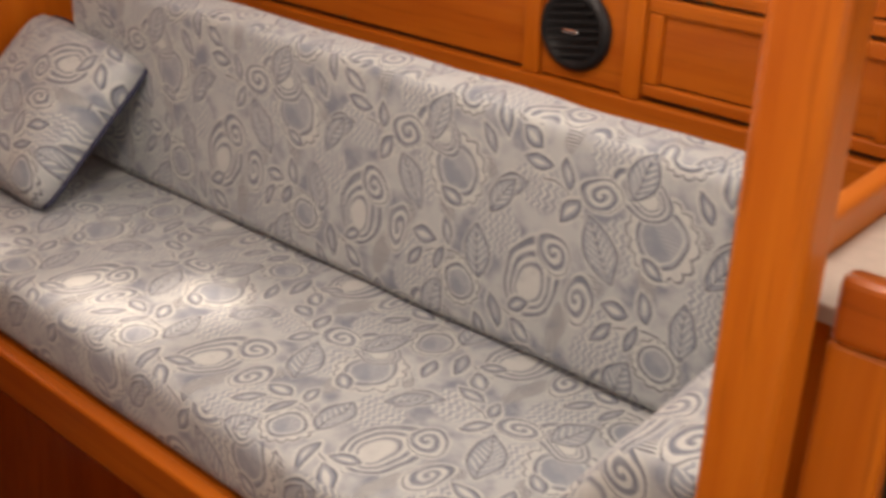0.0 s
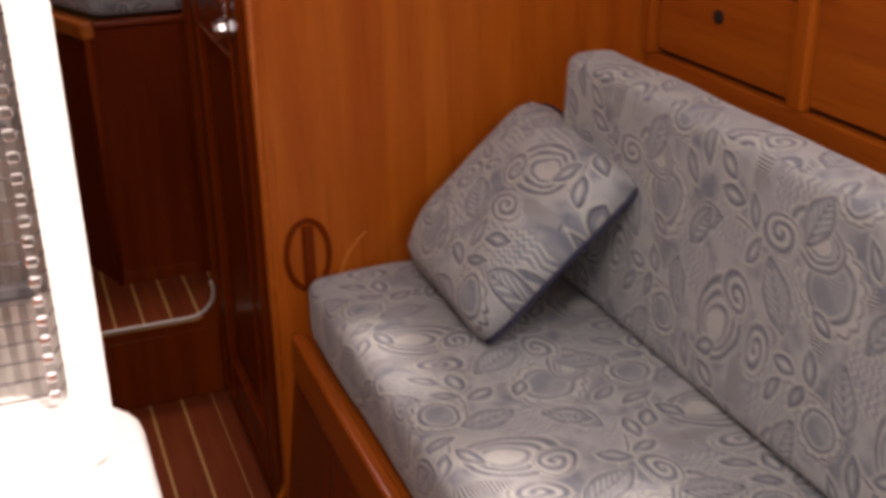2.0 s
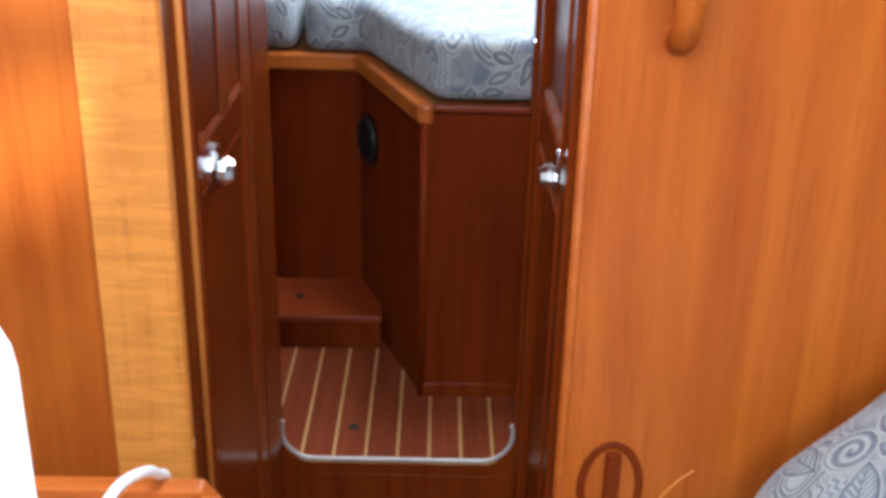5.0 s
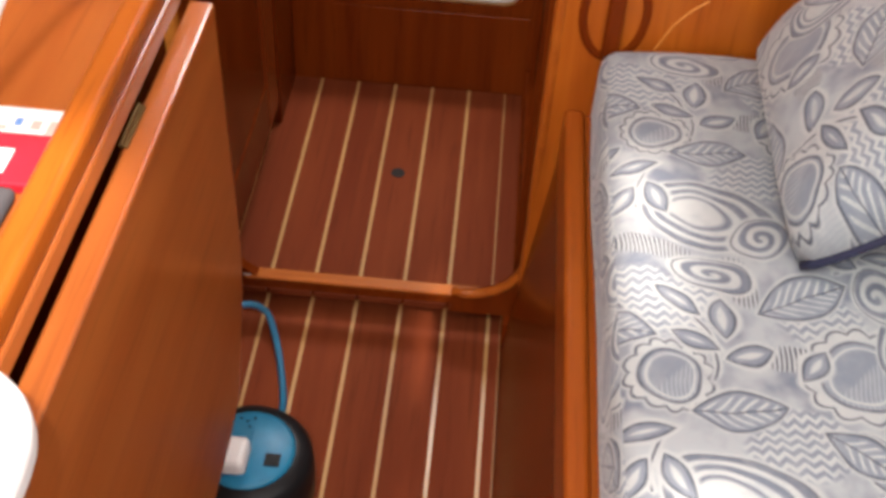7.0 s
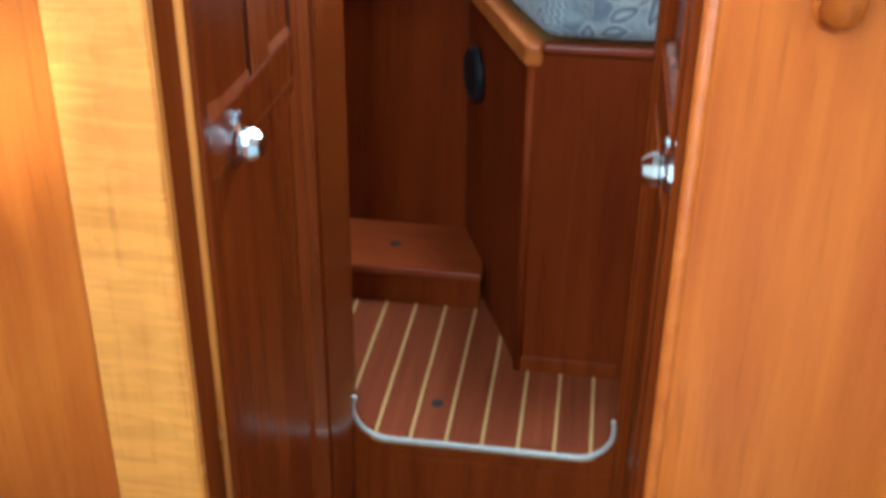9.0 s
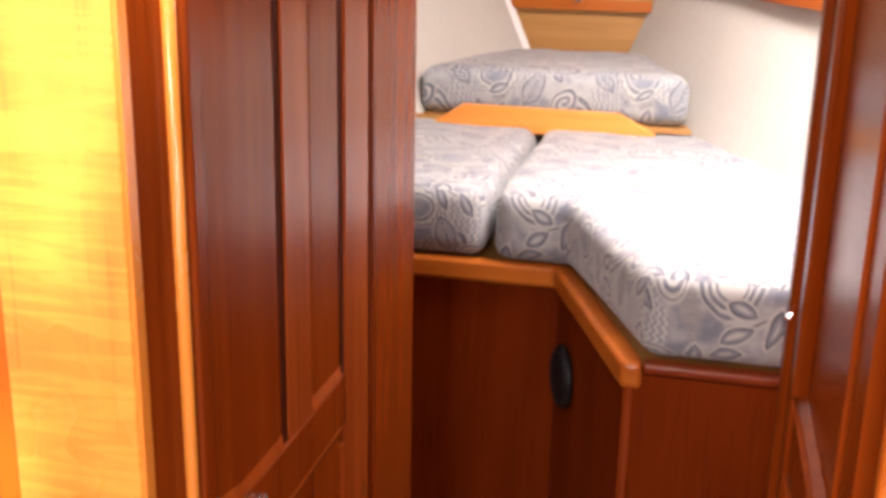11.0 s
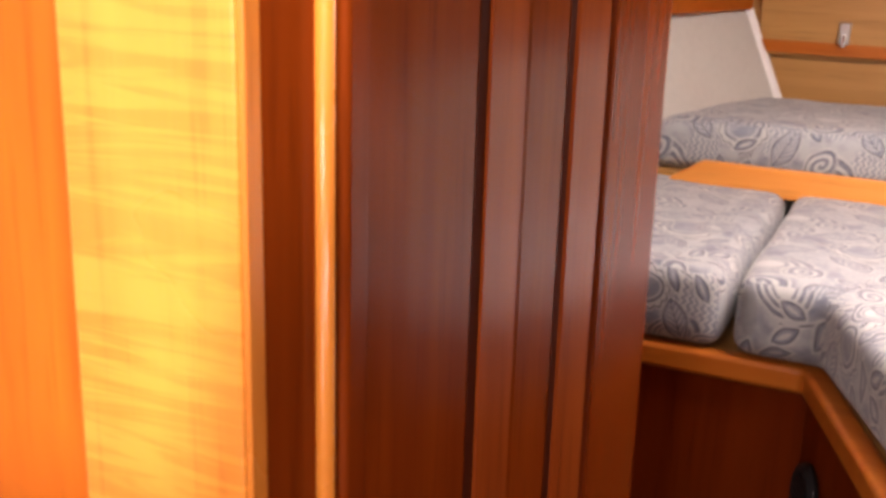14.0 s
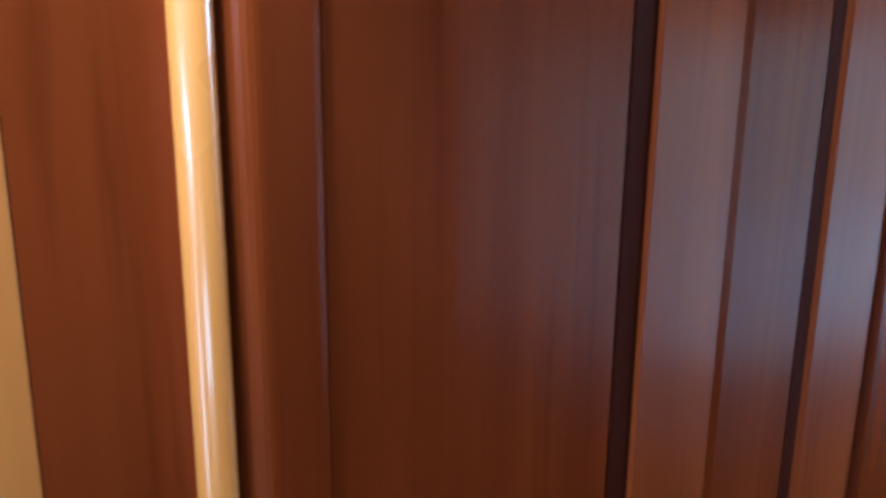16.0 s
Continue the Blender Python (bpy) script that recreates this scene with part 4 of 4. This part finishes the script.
part("end_rail", box(0.20, -1.752, 0.925, 0.70, -1.728, 0.995, 0.007, 3), CHERRY_X, cab)

# ---- table and what stands on it ----
table = thing("saloon_table", "varnished saloon table with one leaf folded down", "table")
part("tabletop", box(-0.98, -1.36, 0.735, -0.3060, -0.296, 0.757, 0.004), TABLE, table)
part("side_fiddle", box(-0.3310, -1.35, 0.757, -0.3065, -0.318, 0.782, 0.006, 3), CHERRY_Y, table)
part("end_fiddle", prism([(-0.96, 0.757), (-0.316, 0.757), (-0.316, 0.764), (-0.330, 0.783), (-0.92, 0.783), (-0.96, 0.764)], "y", -0.3165, -0.2945, 0.003), CHERRY_X, table)
# dark board added behind the leaf gap to stand for its shade
part("gap_backing", box(-0.350, -1.355, 0.60, -0.3240, -0.302, 0.7345, 0.002), MAHOGANY, table)
part("pedestal", box(-0.62, -0.98, -0.036, -0.48, -0.60, 0.7345, 0.006), CHERRY, table)
leaf = part("drop_leaf", prism([(-1.36, 0.722), (-0.272, 0.722), (-0.272, 0.42), (-0.285, 0.36), (-0.345, 0.25), (-0.40, 0.236), (-1.36, 0.236)], "x", -0.3075, -0.285, 0.003), TABLE, table, "folded-down table leaf")
for y in (-0.455, -1.10):
    h = part("hinge", box(-0.3090, y - 0.026, 0.7222, -0.3030, y + 0.026, 0.7242, 0.0005), BRASS, leaf, "worn brass hinge")
    part("hinge_pin", tube([(-0.3085, y - 0.026, 0.7245), (-0.3085, y + 0.026, 0.7245)], 0.0020, n=8), BRASS, h)

book = thing("red_folder", "glossy red folder with a white label lying on the table", "folder")
part("cover", box(-0.56, -0.578, 0.7575, -0.3325, -0.524, 0.7665, 0.002), RED, book)
part("label", box(-0.46, -0.568, 0.7667, -0.357, -0.543, 0.7672), PAPER, book, "white label")
sheet = thing("printed_leaflet", "blue and white printed leaflet on the table", "leaflet")
part("page", box(-0.56, -0.522, 0.7575, -0.3320, -0.488, 0.7590), PAPER, sheet)
dice = random.Random(5)
for i in range(16):
    x, y = -0.535 + 0.0125 * i, -0.5185 + 0.014 * dice.random()
    part("ink_bar", box(x, y, 0.7591, x + 0.005 + 0.006 * dice.random(), y + 0.005 + 0.010 * dice.random(), 0.7594), dice.choice((BLUE_INK, BLUE_INK, COUNTER)), sheet)
mat = puff([(-0.60, -0.740), (-0.343, -0.740), (-0.343, -0.582), (-0.60, -0.582)], 0.7575, 0.7685, 0.005, 2)
tagged(part("table_mat", mat, GREY, round_shade=True), "dark grey cloth mat lying on the table", "mat")

heater = thing("electric_heater", "sunlit white electric heater with a wire guard standing on the table", "heater")
part("foot", prism(rounded_rect(-0.60, -1.005, -0.247, -0.752, 0.06), "z", 0.7835, 0.806, 0.007, 3), WHITE, heater)
HY = -0.835
outer = rounded_rect(-0.575, 0.806, -0.272, 1.222, 0.035)
inner = rounded_rect(-0.545, 0.868, -0.302, 1.184, 0.012)
bm = bmesh.new()
ov = [[bm.verts.new((x, y, z)) for x, z in outer] for y in (HY - 0.030, HY + 0.028)]
iv = [[bm.verts.new((x, y, z)) for x, z in inner] for y in (HY - 0.030, HY + 0.020)]
n = len(outer)
for i in range(n):
    j = (i + 1) % n
    bm.faces.new((ov[0][i], ov[0][j], iv[0][j], iv[0][i]))
    bm.faces.new((ov[0][j], ov[0][i], ov[1][i], ov[1][j]))
    bm.faces.new((iv[0][i], iv[0][j], iv[1][j], iv[1][i]))
bm.faces.new(ov[1])
bmesh.ops.recalc_face_normals(bm, faces=bm.faces[:])
part("housing", bm, WHITE, heater)
bm = bmesh.new()
cols = []
for i in range(41):
    x = -0.544 + 0.241 * i / 40
    y = HY + 0.012 - 0.030 * (2 * i / 40 - 1) ** 2 + (0.003 if i % 2 else 0)
    cols.append((bm.verts.new((x, y, 0.869)), bm.verts.new((x, y, 1.183))))
for a, b in zip(cols, cols[1:]):
    bm.faces.new((a[0], b[0], b[1], a[1]))
part("reflector", bm, STEEL, heater, "shiny metal reflector")
for z in (0.96, 1.09):
    part("heating_element", tube([(-0.535, HY - 0.012, z), (-0.313, HY - 0.012, z)], 0.006, n=10), GREY, heater)
for i in range(19):
    z = 0.882 + 0.0158 * i
    part("guard_wire", tube([(-0.546, HY - 0.016, z), (-0.538, HY - 0.034, z), (-0.309, HY - 0.034, z), (-0.3015, HY - 0.016, z)], 0.0008, n=6), GREY, heater)
    part("wire_clip", box(-0.316, HY - 0.037, z - 0.0042, -0.3070, HY - 0.0335, z + 0.0042, 0.0016, 2), CHROME, heater)


def flow(knots, steps=6):
    """Points on a smooth line through the knots."""
    out = []
    for a, b, c, d in zip([knots[0]] + knots, knots, knots[1:], knots[2:] + [knots[-1]]):
        for k in range(steps):
            s = k / steps
            out.append(tuple(0.5 * (2 * b[i] + (c[i] - a[i]) * s + (2 * a[i] - 5 * b[i] + 4 * c[i] - d[i]) * s * s + (3 * b[i] - a[i] - 3 * c[i] + d[i]) * s ** 3) for i in range(3)))
    return out + [knots[-1]]


cord = flow([(-0.43, -0.755, 0.800), (-0.41, -0.68, 0.785), (-0.40, -0.57, 0.776), (-0.398, -0.50, 0.786), (-0.394, -0.44, 0.818), (-0.384, -0.385, 0.832), (-0.374, -0.335, 0.816), (-0.370, -0.304, 0.792), (-0.369, -0.285, 0.770), (-0.369, -0.280, 0.68), (-0.372, -0.281, 0.50)])
tagged(part("power_cord", tube(cord, 0.0052, n=8), WHITE, round_shade=True), "white power cord trailing over the table edge", "cord")

# ---- on the saloon floor ----
reel = thing("cable_reel", "blue and black cable reel lying on the saloon floor", "reel")
RC = Matrix.Translation((-0.300, -0.290, -0.036))
part("drum", lathe([(0.070, 0), (0.082, 0.006), (0.084, 0.05), (0.082, 0.085), (0.074, 0.097), (0.058, 0.099)], 40, RC), BLACK, reel, round_shade=True)
part("face", lathe([(0.060, 0.095), (0.060, 0.102), (0.055, 0.105), (0.012, 0.106)], 40, RC), BLUE, reel, "blue face plate", round_shade=True)
part("plug", box(-0.338, -0.338, 0.071, -0.294, -0.292, 0.100, 0.009, 3), WHITE, reel, "white plug")
part("badge", box(-0.276, -0.316, 0.0695, -0.256, -0.297, 0.0712), BLACK, reel)
for x, y in ((-0.318, -0.246), (-0.309, -0.250), (-0.300, -0.244), (-0.305, -0.258)):
    part("printed_mark", box(x - 0.002, y - 0.0012, 0.0700, x + 0.002, y + 0.0012, 0.0706), BLACK, reel)
part("rib", box(-0.3015, -0.285, 0.0695, -0.2985, -0.256, 0.0725, 0.001, 1), BLUE, reel)
fine = flow([(-0.272, -0.230, 0.03), (-0.282, -0.185, -0.012), (-0.290, -0.128, -0.031), (-0.306, -0.066, -0.030), (-0.322, -0.020, -0.022), (-0.338, 0.008, -0.006), (-0.362, 0.012, 0.006), (-0.392, -0.004, 0.010), (-0.44, -0.020, 0.0), (-0.52, -0.035, -0.028), (-0.70, -0.09, -0.031)])
tagged(part("mains_cable", tube(fine, 0.0052, n=8), BLUE_CABLE, round_shade=True), "blue mains cable curling over the floor", "cable")

# ---- floor planks ----


def planks(parent, x_of, pitch, count, y0, y1, z, clip=None):
    for k in range(count):
        a, b = x_of + k * pitch + 0.0028, x_of + (k + 1) * pitch - 0.0028
        ya, yb = y0, y1
        part("plank", box(a, ya, z - 0.012, b, yb, z, 0.0006, 1), SOLE, parent)


planks(bpy.data.objects["floor_saloon"], -12 * PITCH, PITCH, 12, -3.19, 0.0775, -0.036)
planks(bpy.data.objects["floor_passage"], -6 * PITCH + 0.0035, PITCH, 6, 0.0535, 0.6085, 0.0)
part("plank", box(0.0028, 0.0535, -0.012, 0.055, 0.6085, 0.0, 0.0006, 1), SOLE, bpy.data.objects["floor_passage"])
part("plank", box(0.0028, -3.19, -0.048, 0.019, 0.0775, -0.036, 0.0006, 1), SOLE, bpy.data.objects["floor_saloon"])
planks(bpy.data.objects["floor_forward"], -0.003 - 11 * FWD, FWD, 15, 0.6385, 1.249, 0.197)
planks(bpy.data.objects["floor_forward"], -0.003 - 6 * FWD, FWD, 6, 0.6155, 0.6384, 0.197)
part("plank", box(0.0000, 0.6155, 0.188, 0.029, 0.6384, 0.197, 0.0006, 1), SOLE, bpy.data.objects["floor_forward"])
part("plank", box(-0.396, 0.6155, 0.188, -0.3688, 0.6384, 0.197, 0.0006, 1), SOLE, bpy.data.objects["floor_forward"])
